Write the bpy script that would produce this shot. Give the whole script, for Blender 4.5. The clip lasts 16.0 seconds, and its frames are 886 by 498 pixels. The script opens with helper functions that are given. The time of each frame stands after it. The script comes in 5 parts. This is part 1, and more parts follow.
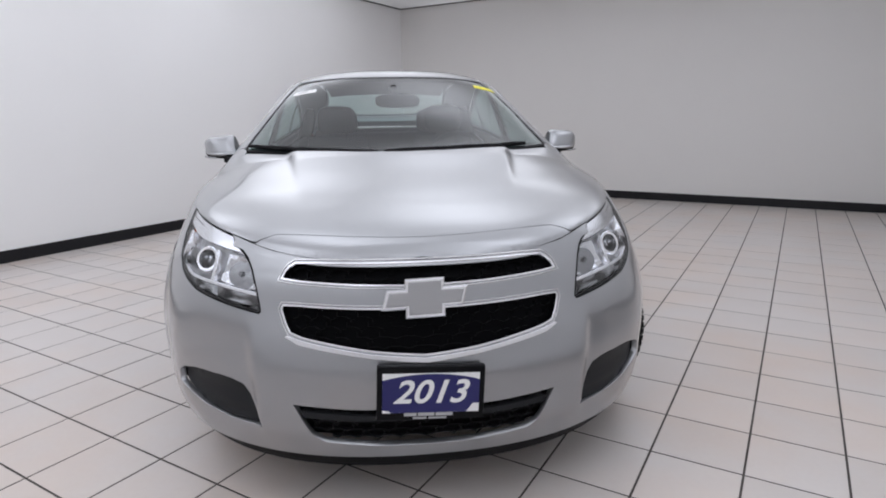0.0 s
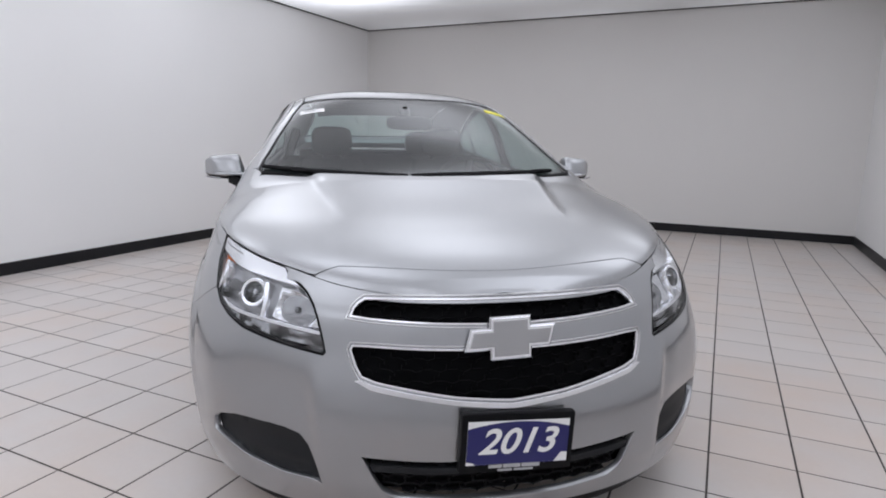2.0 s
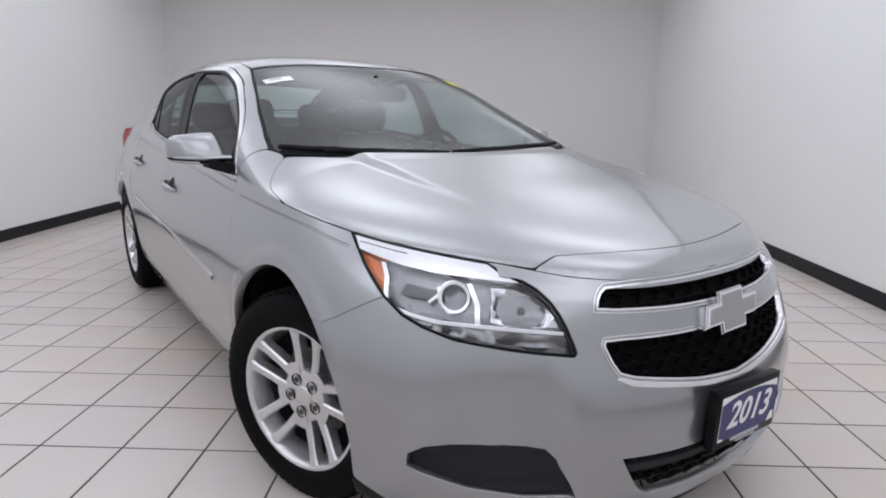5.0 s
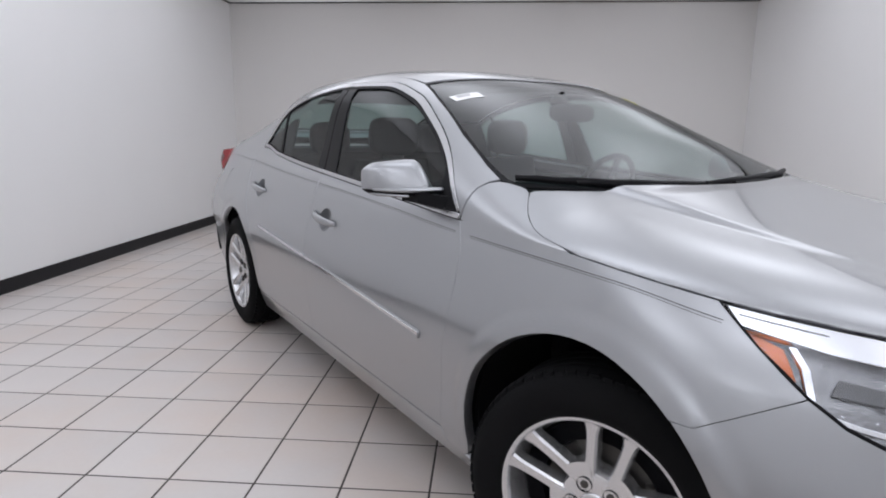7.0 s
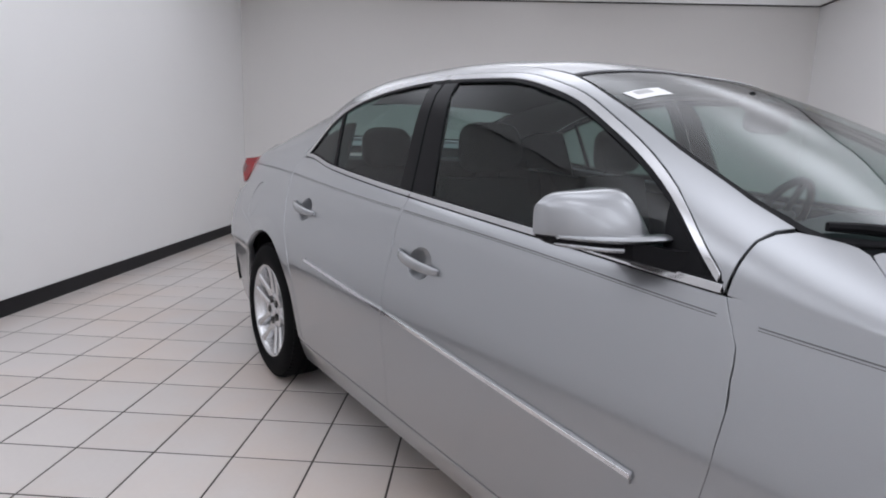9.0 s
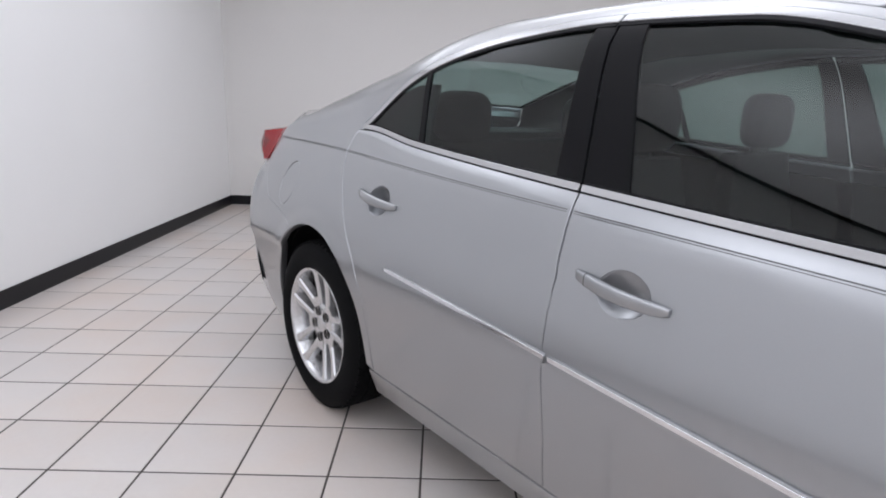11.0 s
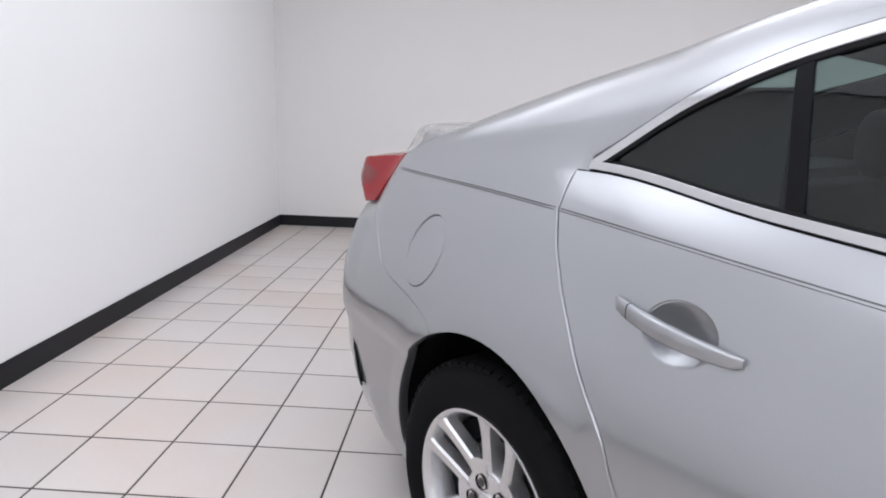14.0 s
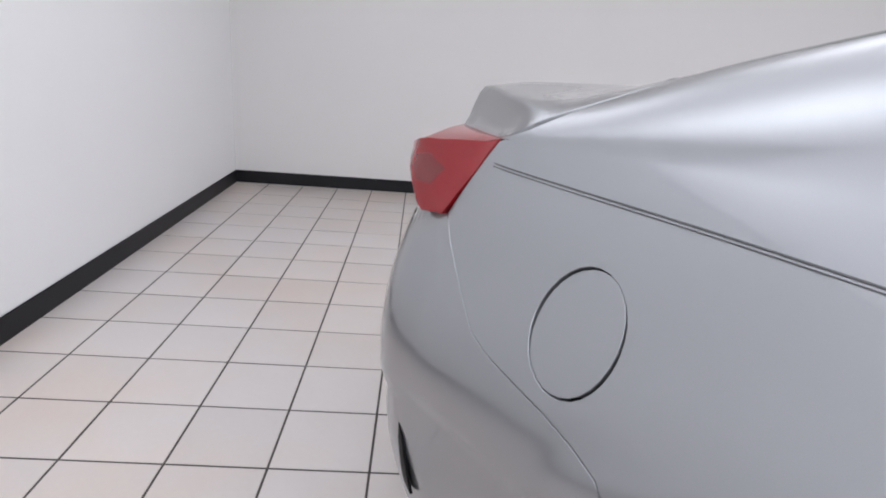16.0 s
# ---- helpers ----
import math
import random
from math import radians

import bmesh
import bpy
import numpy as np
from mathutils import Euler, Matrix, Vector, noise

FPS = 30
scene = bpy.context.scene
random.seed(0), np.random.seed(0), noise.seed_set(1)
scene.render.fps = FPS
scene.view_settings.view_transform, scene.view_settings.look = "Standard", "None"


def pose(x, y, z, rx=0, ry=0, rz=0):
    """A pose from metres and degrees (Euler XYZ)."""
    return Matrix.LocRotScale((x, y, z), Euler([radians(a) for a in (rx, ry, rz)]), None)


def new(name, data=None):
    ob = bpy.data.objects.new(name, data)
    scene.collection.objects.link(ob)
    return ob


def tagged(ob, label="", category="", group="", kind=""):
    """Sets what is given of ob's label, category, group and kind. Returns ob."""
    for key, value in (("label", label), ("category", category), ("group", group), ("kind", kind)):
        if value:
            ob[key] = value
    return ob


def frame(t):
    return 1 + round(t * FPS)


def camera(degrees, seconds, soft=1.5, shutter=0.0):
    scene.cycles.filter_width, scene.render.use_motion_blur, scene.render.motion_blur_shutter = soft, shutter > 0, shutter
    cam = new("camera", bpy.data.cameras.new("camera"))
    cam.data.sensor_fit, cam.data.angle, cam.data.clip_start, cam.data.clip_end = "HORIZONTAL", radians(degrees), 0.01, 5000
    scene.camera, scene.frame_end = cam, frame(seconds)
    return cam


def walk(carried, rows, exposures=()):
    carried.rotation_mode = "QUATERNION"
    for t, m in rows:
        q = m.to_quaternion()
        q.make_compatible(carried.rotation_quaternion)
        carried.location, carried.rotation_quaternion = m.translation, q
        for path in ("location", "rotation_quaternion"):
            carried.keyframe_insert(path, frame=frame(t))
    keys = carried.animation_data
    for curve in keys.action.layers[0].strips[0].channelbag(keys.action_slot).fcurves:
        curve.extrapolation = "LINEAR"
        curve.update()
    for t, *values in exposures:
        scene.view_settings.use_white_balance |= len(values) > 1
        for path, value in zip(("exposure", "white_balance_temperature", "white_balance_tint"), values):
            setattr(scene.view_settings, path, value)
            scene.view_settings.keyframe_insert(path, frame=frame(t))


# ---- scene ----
cam = camera(73.5, 16.0, soft=1.9)
PATH = [
    (0.0, pose(5.826, -8.549, 1.203, 77.23, 0.82, 30.57)),
    (0.5, pose(5.924, -8.422, 1.192, 77.53, -0.37, 33.57)),
    (1.0, pose(5.825, -8.463, 1.195, 77.93, -0.95, 32.65)),
    (1.5, pose(5.636, -8.560, 1.199, 78.98, -1.05, 29.79)),
    (2.0, pose(5.422, -8.613, 1.208, 79.37, -0.94, 25.18)),
    (2.5, pose(5.182, -8.625, 1.211, 80.13, -0.84, 23.06)),
    (3.0, pose(5.006, -8.721, 1.203, 80.60, -0.17, 18.75)),
    (3.5, pose(4.804, -8.820, 1.221, 79.40, -0.36, 12.43)),
    (6.0, pose(3.895, -8.553, 1.174, 76.88, -0.23, 0.81)),
    (6.5, pose(3.693, -8.460, 1.191, 76.96, -0.13, 2.94)),
    (7.0, pose(3.499, -8.310, 1.199, 78.85, -0.57, 3.99)),
    (7.5, pose(3.378, -8.128, 1.180, 79.87, -2.04, 2.58)),
    (8.0, pose(3.268, -7.914, 1.170, 80.55, -3.27, 2.93)),
    (8.5, pose(3.155, -7.750, 1.180, 79.99, -2.49, 4.26)),
    (9.0, pose(2.992, -7.601, 1.193, 79.73, -1.77, 3.28)),
    (11.5, pose(2.356, -6.812, 1.186, 76.20, -1.86, -0.40)),
    (12.0, pose(2.265, -6.595, 1.188, 76.04, -0.89, 0.86)),
    (12.5, pose(2.167, -6.412, 1.174, 75.55, -0.66, 1.81)),
    (13.0, pose(2.051, -6.280, 1.201, 75.59, -0.13, 0.60)),
    (13.5, pose(1.993, -6.130, 1.218, 76.38, -1.90, 1.08)),
    (14.0, pose(1.933, -5.961, 1.206, 76.88, -1.97, 2.72)),
    (14.5, pose(1.825, -5.753, 1.212, 75.14, -1.05, 1.01)),
    (15.0, pose(1.746, -5.587, 1.205, 74.77, -1.62, -2.86)),
    (15.5, pose(1.724, -5.363, 1.217, 72.73, -2.59, -0.22)),
    (16.0, pose(1.598, -5.254, 1.218, 71.72, -4.24, -1.73)),
]
EXPOSURE = [(0.0, -0.09), (1.0, -0.12), (2.0, -0.12), (2.5, -0.20), (3.0, -0.38), (3.5, -0.30), (6.0, 0.04), (7.0, -0.02), (8.0, 0.03), (9.0, -0.03), (11.5, 0.38), (12.5, 0.45), (13.5, 0.53), (14.5, 0.54), (15.5, 0.54), (16.0, 0.42)]
walk(cam, PATH, EXPOSURE)

# ---- light: fluorescent ceiling panels; the room has no windows ----
world = bpy.data.worlds.new("world")
scene.world = world
world.use_nodes = True
world.node_tree.nodes["Background"].inputs[0].default_value = (.5, .5, .52, 1)
world.node_tree.nodes["Background"].inputs[1].default_value = .05
LAMP = 1.52
LAMP_X, LAMP_Y, STEP_X, STEP_Y = 1.2, -2.0, 2.27, 2.15      # the tubes behind the ceiling cloth

# ---- materials ----
def material(name):
    m = bpy.data.materials.new(name)
    m.use_nodes = True
    nt = m.node_tree
    return m, nt, nt.nodes["Principled BSDF"]


def node(nt, kind, **inputs):
    n = nt.nodes.new(kind)
    for key, value in inputs.items():
        n.inputs[key.replace("_", " ")].default_value = value
    return n


def surface(name, base, rough=.5, metal=0.0, coat=0.0, grain=0.0, grain_scale=60.0, bump=0.0, wear=0.0, each=0.0, spec=.5, coat_rough=.03, tint=None):
    """A painted, moulded or metal surface: broad wear, fine grain, a relief, and a shade of its own for each object."""
    m, nt, p = material(name)
    ln = nt.links.new
    p.inputs["Base Color"].default_value = (*base, 1)
    p.inputs["Roughness"].default_value = rough
    p.inputs["Metallic"].default_value = metal
    p.inputs["Coat Weight"].default_value = coat
    p.inputs["Coat Roughness"].default_value = coat_rough
    p.inputs["Specular IOR Level"].default_value = spec
    tc = nt.nodes.new("ShaderNodeTexCoord")
    big = node(nt, "ShaderNodeTexNoise", Scale=1.7, Detail=4.0)
    fine = node(nt, "ShaderNodeTexNoise", Scale=grain_scale, Detail=3.0)
    ln(tc.outputs["Object"], big.inputs["Vector"])
    ln(tc.outputs["Object"], fine.inputs["Vector"])
    a = node(nt, "ShaderNodeMath")
    a.operation = "MULTIPLY_ADD"
    a.inputs[1].default_value, a.inputs[2].default_value = wear, 1 - wear / 2
    ln(big.outputs["Fac"], a.inputs[0])
    b = node(nt, "ShaderNodeMath")
    b.operation = "MULTIPLY_ADD"
    b.inputs[1].default_value, b.inputs[2].default_value = grain, -grain / 2
    ln(fine.outputs["Fac"], b.inputs[0])
    c = node(nt, "ShaderNodeMath")
    c.operation = "ADD"
    ln(a.outputs[0], c.inputs[0])
    ln(b.outputs[0], c.inputs[1])
    last = c
    if each:
        info = nt.nodes.new("ShaderNodeObjectInfo")
        d = node(nt, "ShaderNodeMath")
        d.operation = "MULTIPLY_ADD"
        d.inputs[1].default_value, d.inputs[2].default_value = each, -each / 2
        ln(info.outputs["Random"], d.inputs[0])
        last = node(nt, "ShaderNodeMath")
        last.operation = "ADD"
        ln(c.outputs[0], last.inputs[0])
        ln(d.outputs[0], last.inputs[1])
    mix = nt.nodes.new("ShaderNodeMixRGB")
    mix.blend_type = "MULTIPLY"
    mix.inputs[0].default_value = 1
    mix.inputs[1].default_value = (*base, 1)
    if tint:
        # broad stains of a second colour
        stain = node(nt, "ShaderNodeTexNoise", Scale=1.1, Detail=5.0, Roughness=.6)
        geo = nt.nodes.new("ShaderNodeNewGeometry")
        ln(geo.outputs["Position"], stain.inputs["Vector"])
        mr = nt.nodes.new("ShaderNodeMapRange")
        mr.inputs["From Min"].default_value, mr.inputs["From Max"].default_value = .42, .68
        ln(stain.outputs["Fac"], mr.inputs["Value"])
        two = nt.nodes.new("ShaderNodeMixRGB")
        two.inputs[1].default_value, two.inputs[2].default_value = (*base, 1), (*tint, 1)
        ln(mr.outputs[0], two.inputs[0])
        ln(two.outputs[0], mix.inputs[1])
    ln(last.outputs[0], mix.inputs[2])
    ln(mix.outputs[0], p.inputs["Base Color"])
    if bump:
        bm = node(nt, "ShaderNodeBump", Strength=1.0, Distance=bump)
        ln(fine.outputs["Fac"], bm.inputs["Height"])
        ln(bm.outputs[0], p.inputs["Normal"])
    return m


def glowing(name, colour, strength):
    """A stretched ceiling cloth lit from behind by rows of tubes: bright under each, dim between them and along the far wall."""
    m, nt, p = material(name)
    p.inputs["Base Color"].default_value = (.8, .8, .8, 1)
    p.inputs["Emission Color"].default_value = (*colour, 1)
    tc = nt.nodes.new("ShaderNodeTexCoord")
    sep = nt.nodes.new("ShaderNodeSeparateXYZ")
    nt.links.new(tc.outputs["Object"], sep.inputs[0])

    def calc(kind, a, b=None, c=None):
        n = node(nt, "ShaderNodeMath")
        n.operation = kind
        for i, v in enumerate((a, b, c)):
            if isinstance(v, (int, float)):
                n.inputs[i].default_value = v
            elif v is not None:
                nt.links.new(v, n.inputs[i])
        return n.outputs[0]

    waves = []
    for axis, at, step in (("X", LAMP_X, STEP_X), ("Y", LAMP_Y, STEP_Y)):
        turn = calc("MULTIPLY_ADD", sep.outputs[axis], 2 * math.pi / step, -at * 2 * math.pi / step)
        waves.append(calc("MULTIPLY_ADD", calc("COSINE", turn), .5, .5))
    blobs = calc("MULTIPLY", calc("POWER", waves[0], .7), calc("POWER", waves[1], 1.3))
    far = nt.nodes.new("ShaderNodeMapRange")
    far.interpolation_type = "SMOOTHERSTEP"
    far.inputs["From Min"].default_value, far.inputs["From Max"].default_value = -.1, -3.7
    far.inputs["To Min"].default_value, far.inputs["To Max"].default_value = .10, 1
    nt.links.new(sep.outputs["Y"], far.inputs["Value"])
    level = calc("MULTIPLY_ADD", blobs, strength, strength * .45)
    nt.links.new(calc("MULTIPLY", level, far.outputs[0]), p.inputs["Emission Strength"])
    return m


def pane(name, tint, rough=.0, gloss=1.0, ior=1.5):
    """Thin glass: it lets light through, tinted, and mirrors more at a slant."""
    m, nt, p = material(name)
    out = nt.nodes["Material Output"]
    tr = node(nt, "ShaderNodeBsdfTransparent", Color=(*tint, 1))
    gl = node(nt, "ShaderNodeBsdfGlossy", Roughness=rough)
    lw = nt.nodes.new("ShaderNodeLayerWeight")
    lw.inputs["Blend"].default_value = .5
    pw = node(nt, "ShaderNodeMath")
    pw.operation = "POWER"
    pw.inputs[1].default_value = 4.5
    f0 = ((ior - 1) / (ior + 1)) ** 2 * 2
    k = node(nt, "ShaderNodeMath")
    k.operation = "MULTIPLY_ADD"
    k.inputs[1].default_value, k.inputs[2].default_value = (1 - f0) * gloss, f0 * gloss
    nt.links.new(lw.outputs["Facing"], pw.inputs[0])
    nt.links.new(pw.outputs[0], k.inputs[0])
    mx = nt.nodes.new("ShaderNodeMixShader")
    nt.links.new(k.outputs[0], mx.inputs[0])
    nt.links.new(tr.outputs[0], mx.inputs[1])
    nt.links.new(gl.outputs[0], mx.inputs[2])
    nt.links.new(mx.outputs[0], out.inputs["Surface"])
    return m


# the end wall's base colour is darker and warmer than the side walls'
NORTH = surface("end_wall_paint", (.755, .737, .718), .55, grain=.02, grain_scale=90, bump=.0008, wear=.03)
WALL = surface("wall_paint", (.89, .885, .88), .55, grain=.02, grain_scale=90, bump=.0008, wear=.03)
CEIL = surface("ceiling_paint", (.82, .82, .81), .6, grain=.05, grain_scale=140, bump=.001, wear=.03)
BASE = surface("black_vinyl", (.010, .010, .012), .45, spec=.3, grain=.2, grain_scale=30, wear=.3)
GROUT = surface("dark_grout", (.060, .052, .047), .9, grain=.4, grain_scale=80, bump=.001, wear=.4)
TILE = surface("glazed_floor_tile", (.59, .55, .525), .30, grain=.05, grain_scale=45, bump=.0004, wear=.14, each=.07, tint=(.605, .52, .465))
EDGE = surface("black_ceiling_edge", (.03, .03, .032), .5, wear=.2)
GLOW = glowing("lamp_diffuser", (.93, .966, 1.068), LAMP)


# ---- mesh helpers ----
def mesh(name, verts, faces, mat, parent=None, normals=None, smooth=False, label="", kind=""):
    me = bpy.data.meshes.new(name)
    me.from_pydata(verts, [], faces)
    me.materials.append(mat)
    if smooth or normals:
        me.polygons.foreach_set("use_smooth", [True] * len(me.polygons))
    if normals:
        me.normals_split_custom_set_from_vertices(normals)
    me.update()
    ob = new(name, me)
    ob.parent = parent
    return tagged(ob, label=label, kind=kind)


def part(name, bm, mat, parent, label="", smooth=True, sharp=35):
    """Links a bmesh as one mesh under a thing or a part."""
    bmesh.ops.recalc_face_normals(bm, faces=bm.faces)
    me = bpy.data.meshes.new(name)
    for f in bm.faces:
        f.smooth = smooth
    for e in bm.edges:
        if len(e.link_faces) == 2 and e.calc_face_angle(0) > radians(sharp):
            e.smooth = False
    bm.to_mesh(me)
    bm.free()
    me.materials.append(mat)
    ob = new(name, me)
    ob.parent = parent
    return tagged(ob, label=label)


def box(bm, lo, hi, bevel=0.0, m=None):
    r = bmesh.ops.create_cube(bm, size=1)
    vs = r["verts"]
    for v in vs:
        v.co = Vector([(lo[i] + hi[i]) / 2 + v.co[i] * (hi[i] - lo[i]) for i in range(3)])
    if bevel:
        es = {e for v in vs for e in v.link_edges}
        b = bmesh.ops.bevel(bm, geom=list(es), offset=bevel, segments=2, profile=.6, affect="EDGES")
        vs = list({v for f in b["faces"] for v in f.verts} | {v for v in vs if v.is_valid})
    if m:
        bmesh.ops.transform(bm, matrix=m, verts=vs)
    return vs


# ---- the room ----
W, H, BACK = 6.947, 2.882, -11.3      # width, height, and the wall behind the camera
TS, TX, TY = .3048, -.014, -4.673     # tile pitch and a grout crossing


def wall(name, lo, hi, mat, label):
    bm = bmesh.new()
    box(bm, lo, hi)
    ob = part(name, bm, mat, None, smooth=False)
    return tagged(ob, label, "wall", kind="structure")


wall("wall_west", (-.12, BACK - .12, 0), (0, .12, H + .1), WALL, "plain white painted showroom wall with black base")
wall("wall_east", (W, BACK - .12, 0), (W + .12, .12, H + .1), WALL, "plain white painted showroom wall with black base")
wall("wall_north", (0, 0, 0), (W, .12, H + .1), NORTH, "plain painted showroom end wall")
wall("wall_south", (0, BACK - .12, 0), (W, BACK, H + .1), WALL, "plain white painted wall closing the showroom")
bm = bmesh.new()
box(bm, (0, BACK, H + .012), (W, 0, H + .1))
tagged(part("ceiling", bm, CEIL, None, smooth=False), "flat white painted showroom ceiling", "ceiling", kind="structure")
for i, (lo, hi) in enumerate((((0, BACK, H - .004), (.022, 0, H + .012)), ((W - .022, BACK, H - .004), (W, 0, H + .012)), ((.022, -.022, H - .004), (W - .022, 0, H + .012)))):
    bm = bmesh.new()
    box(bm, lo, hi)
    tagged(part(f"trim_{i + 1}", bm, EDGE, None, smooth=False), "thin black shadow line under the ceiling", "trim", kind="structure")
HB = .108
for i, (lo, hi) in enumerate((((0, BACK, 0), (.01, 0, HB)), ((W - .01, BACK, 0), (W, 0, HB)), ((.01, -.01, 0), (W - .01, 0, HB)), ((.01, BACK, 0), (W - .01, BACK + .01, HB)))):
    bm = bmesh.new()
    vs = box(bm, lo, hi)
    bmesh.ops.bevel(bm, geom=[e for e in bm.edges if all(v.co.z > HB - .001 for v in e.verts)], offset=.004, segments=2, affect="EDGES")
    tagged(part(f"baseboard_{i + 1}", bm, BASE, None), "black vinyl cove base along the wall", "baseboard", kind="structure")

bm = bmesh.new()
box(bm, (0, BACK, -.1), (W, 0, -.0012))
floor = tagged(part("floor", bm, GROUT, None, smooth=False), "floor of square cream glazed tiles with dark grout", "floor", kind="structure")


def tile_mesh(w, d):
    g, b = .0038, .0011
    x, y = w / 2 - g, d / 2 - g
    vs = [(sx * (x - k), sy * (y - k), z) for k, z in ((b, 0), (0, -b), (0, -.009)) for sx, sy in ((-1, -1), (1, -1), (1, 1), (-1, 1))]
    fs = [(0, 1, 2, 3)] + [(r * 4 + i, (r + 1) * 4 + i, (r + 1) * 4 + (i + 1) % 4, r * 4 + (i + 1) % 4) for r in (0, 1) for i in range(4)]
    fs = [tuple(reversed(f)) if k else f for k, f in enumerate(fs)]
    fs = [fs[0]] + [tuple(reversed(f)) for f in fs[1:]]
    me = bpy.data.meshes.new("tile")
    me.from_pydata(vs, [], fs)
    me.materials.append(TILE)
    return me


def lay_tiles():
    """The tiles along the way that the camera takes are pieces of their own; the rest are joined."""
    full, odd = tile_mesh(TS, TS), {}
    xs = [TX + i * TS for i in range(0, 25)]
    ys = [TY + j * TS for j in range(-23, 17)]
    far_v, far_f = [], []
    for x in xs:
        for y in ys:
            x0, x1, y0, y1 = max(x, 0), min(x + TS, W), max(y, BACK), min(y + TS, 0)
            if x1 - x0 < .02 or y1 - y0 < .02:
                continue
            cx, cy = (x0 + x1) / 2, (y0 + y1) / 2
            near = (cx < 2.75 and -7.4 < cy < -1.3) or (cx > 5.2 and -7.2 < cy < -4.3)
            key = (round(x1 - x0, 3), round(y1 - y0, 3))
            me = full if key == (round(TS, 3), round(TS, 3)) else odd.setdefault(key, None) or tile_mesh(*key)
            odd[key] = me
            tilt = (random.uniform(-.0022, .0022), random.uniform(-.0022, .0022))
            if near:
                t = new("tile", me)
                t.parent = floor
                t.location = (cx, cy, random.uniform(-.0003, .0003))
                t.rotation_euler = (*tilt, 0)
            else:
                n = len(far_v)
                far_v += [(v.co.x + cx, v.co.y + cy, v.co.z + v.co.x * tilt[1] + v.co.y * tilt[0]) for v in me.vertices]
                far_f += [tuple(i + n for i in p.vertices) for p in me.polygons]
    mesh("floor_tiles", far_v, far_f, TILE, floor, kind="stuff")


def ceiling_light():
    """A cloth stretched over the whole room, lit from behind, in a thin white frame."""
    ob = new("ceiling_light")
    ob.location = (0, 0, H + .012)
    x0, x1, y0, y1 = .022, W - .022, BACK, -.022
    bm = bmesh.new()
    for lo, hi in (((x0, y0, -.003), (x0 + .02, y1, 0)), ((x1 - .02, y0, -.003), (x1, y1, 0)), ((x0 + .02, y1 - .02, -.003), (x1 - .02, y1, 0)), ((x0 + .02, y0, -.003), (x1 - .02, y0 + .02, 0))):
        box(bm, lo, hi)
    part("frame", bm, CEIL, ob, smooth=False)
    bm = bmesh.new()
    box(bm, (x0 + .02, y0 + .02, -.006), (x1 - .02, y1 - .02, 0))
    part("diffuser", bm, GLOW, ob, "softly glowing white cloth", smooth=False)
    return tagged(ob, "stretched white ceiling cloth glowing from tubes behind it", "ceiling light")


ceiling_light()

# ---- the car's body as two smooth shells, in the car's own axes: x across, y from nose to tail, z up ----
def smooth_curve(xs, ys):
    """A monotone cubic through a few knots."""
    n = len(xs)
    d = [(ys[i + 1] - ys[i]) / (xs[i + 1] - xs[i]) for i in range(n - 1)]
    m = [d[0]] + [0.0 if d[i - 1] * d[i] <= 0 else 3 * (xs[i + 1] - xs[i - 1]) / ((2 * xs[i + 1] - xs[i] - xs[i - 1]) / d[i - 1] + (xs[i + 1] + xs[i] - 2 * xs[i - 1]) / d[i]) for i in range(1, n - 1)] + [d[-1]]

    def f(x):
        if x <= xs[0]:
            return ys[0] + m[0] * (x - xs[0])
        if x >= xs[-1]:
            return ys[-1] + m[-1] * (x - xs[-1])
        i = 0
        while x > xs[i + 1]:
            i += 1
        h = xs[i + 1] - xs[i]
        t = (x - xs[i]) / h
        return ((1 + 2 * t) * (1 - t) ** 2 * ys[i] + t * (1 - t) ** 2 * h * m[i] + t * t * (3 - 2 * t) * ys[i + 1] + t * t * (t - 1) * h * m[i + 1])
    return f


# belt height, crown height, half width, nose and tail outlines, section shape
z_belt = smooth_curve([0, .13, .35, .70, .88, 1.1, 1.48, 2.6, 3.3, 3.67, 4.0, 4.4, 4.8], [.79, .795, .84, .885, .907, .928, .945, 1.010, 1.062, 1.10, 1.095, 1.082, 1.07])
z_crown = smooth_curve([.05, .13, .18, .25, .4, .6, .9, 1.12, 1.17, 1.6, 2.0, 2.12, 2.35, 2.75, 3.1, 3.45, 3.8, 4.1, 4.3, 4.5, 4.68, 4.79],
                       [.792, .805, .835, .858, .892, .93, .98, 1.022, 1.032, 1.222, 1.39, 1.43, 1.475, 1.503, 1.497, 1.452, 1.362, 1.272, 1.20, 1.158, 1.168, 1.14])
half_width = smooth_curve([0, .84, 1.2, 2.5, 3.7, 4.1, 4.5, 4.9], [.905, .915, .925, .926, .93, .92, .895, .87])
y_nose = smooth_curve([.15, .22, .32, .45, .55, .65, .745, .80, .9], [.08, .045, .015, .015, .03, .06, .09, .13, .25])
y_tail = smooth_curve([.2, .3, .5, .7, .9, 1.08, 1.15], [4.74, 4.80, 4.86, 4.86, 4.84, 4.80, 4.80])
profile = smooth_curve([0, .12, .35, .52, .62, .8, .93, 1.0, 1.1], [.925, .965, .988, 1, .994, .963, .934, .915, .88])
tuck = smooth_curve([0, 1.2, 2.6, 3.3, 3.7, 4.4, 4.8], [1.0, 1.05, 1.3, 1.75, 2.3, 2.1, 1.6])
shoulder = smooth_curve([1.4, 1.55, 1.9, 4.0, 4.3, 4.5], [0, 0, .014, .013, .006, 0])
flare = smooth_curve([.1, .7, 1.3, 4.0, 4.6], [.35, .45, 1, 1, .5])
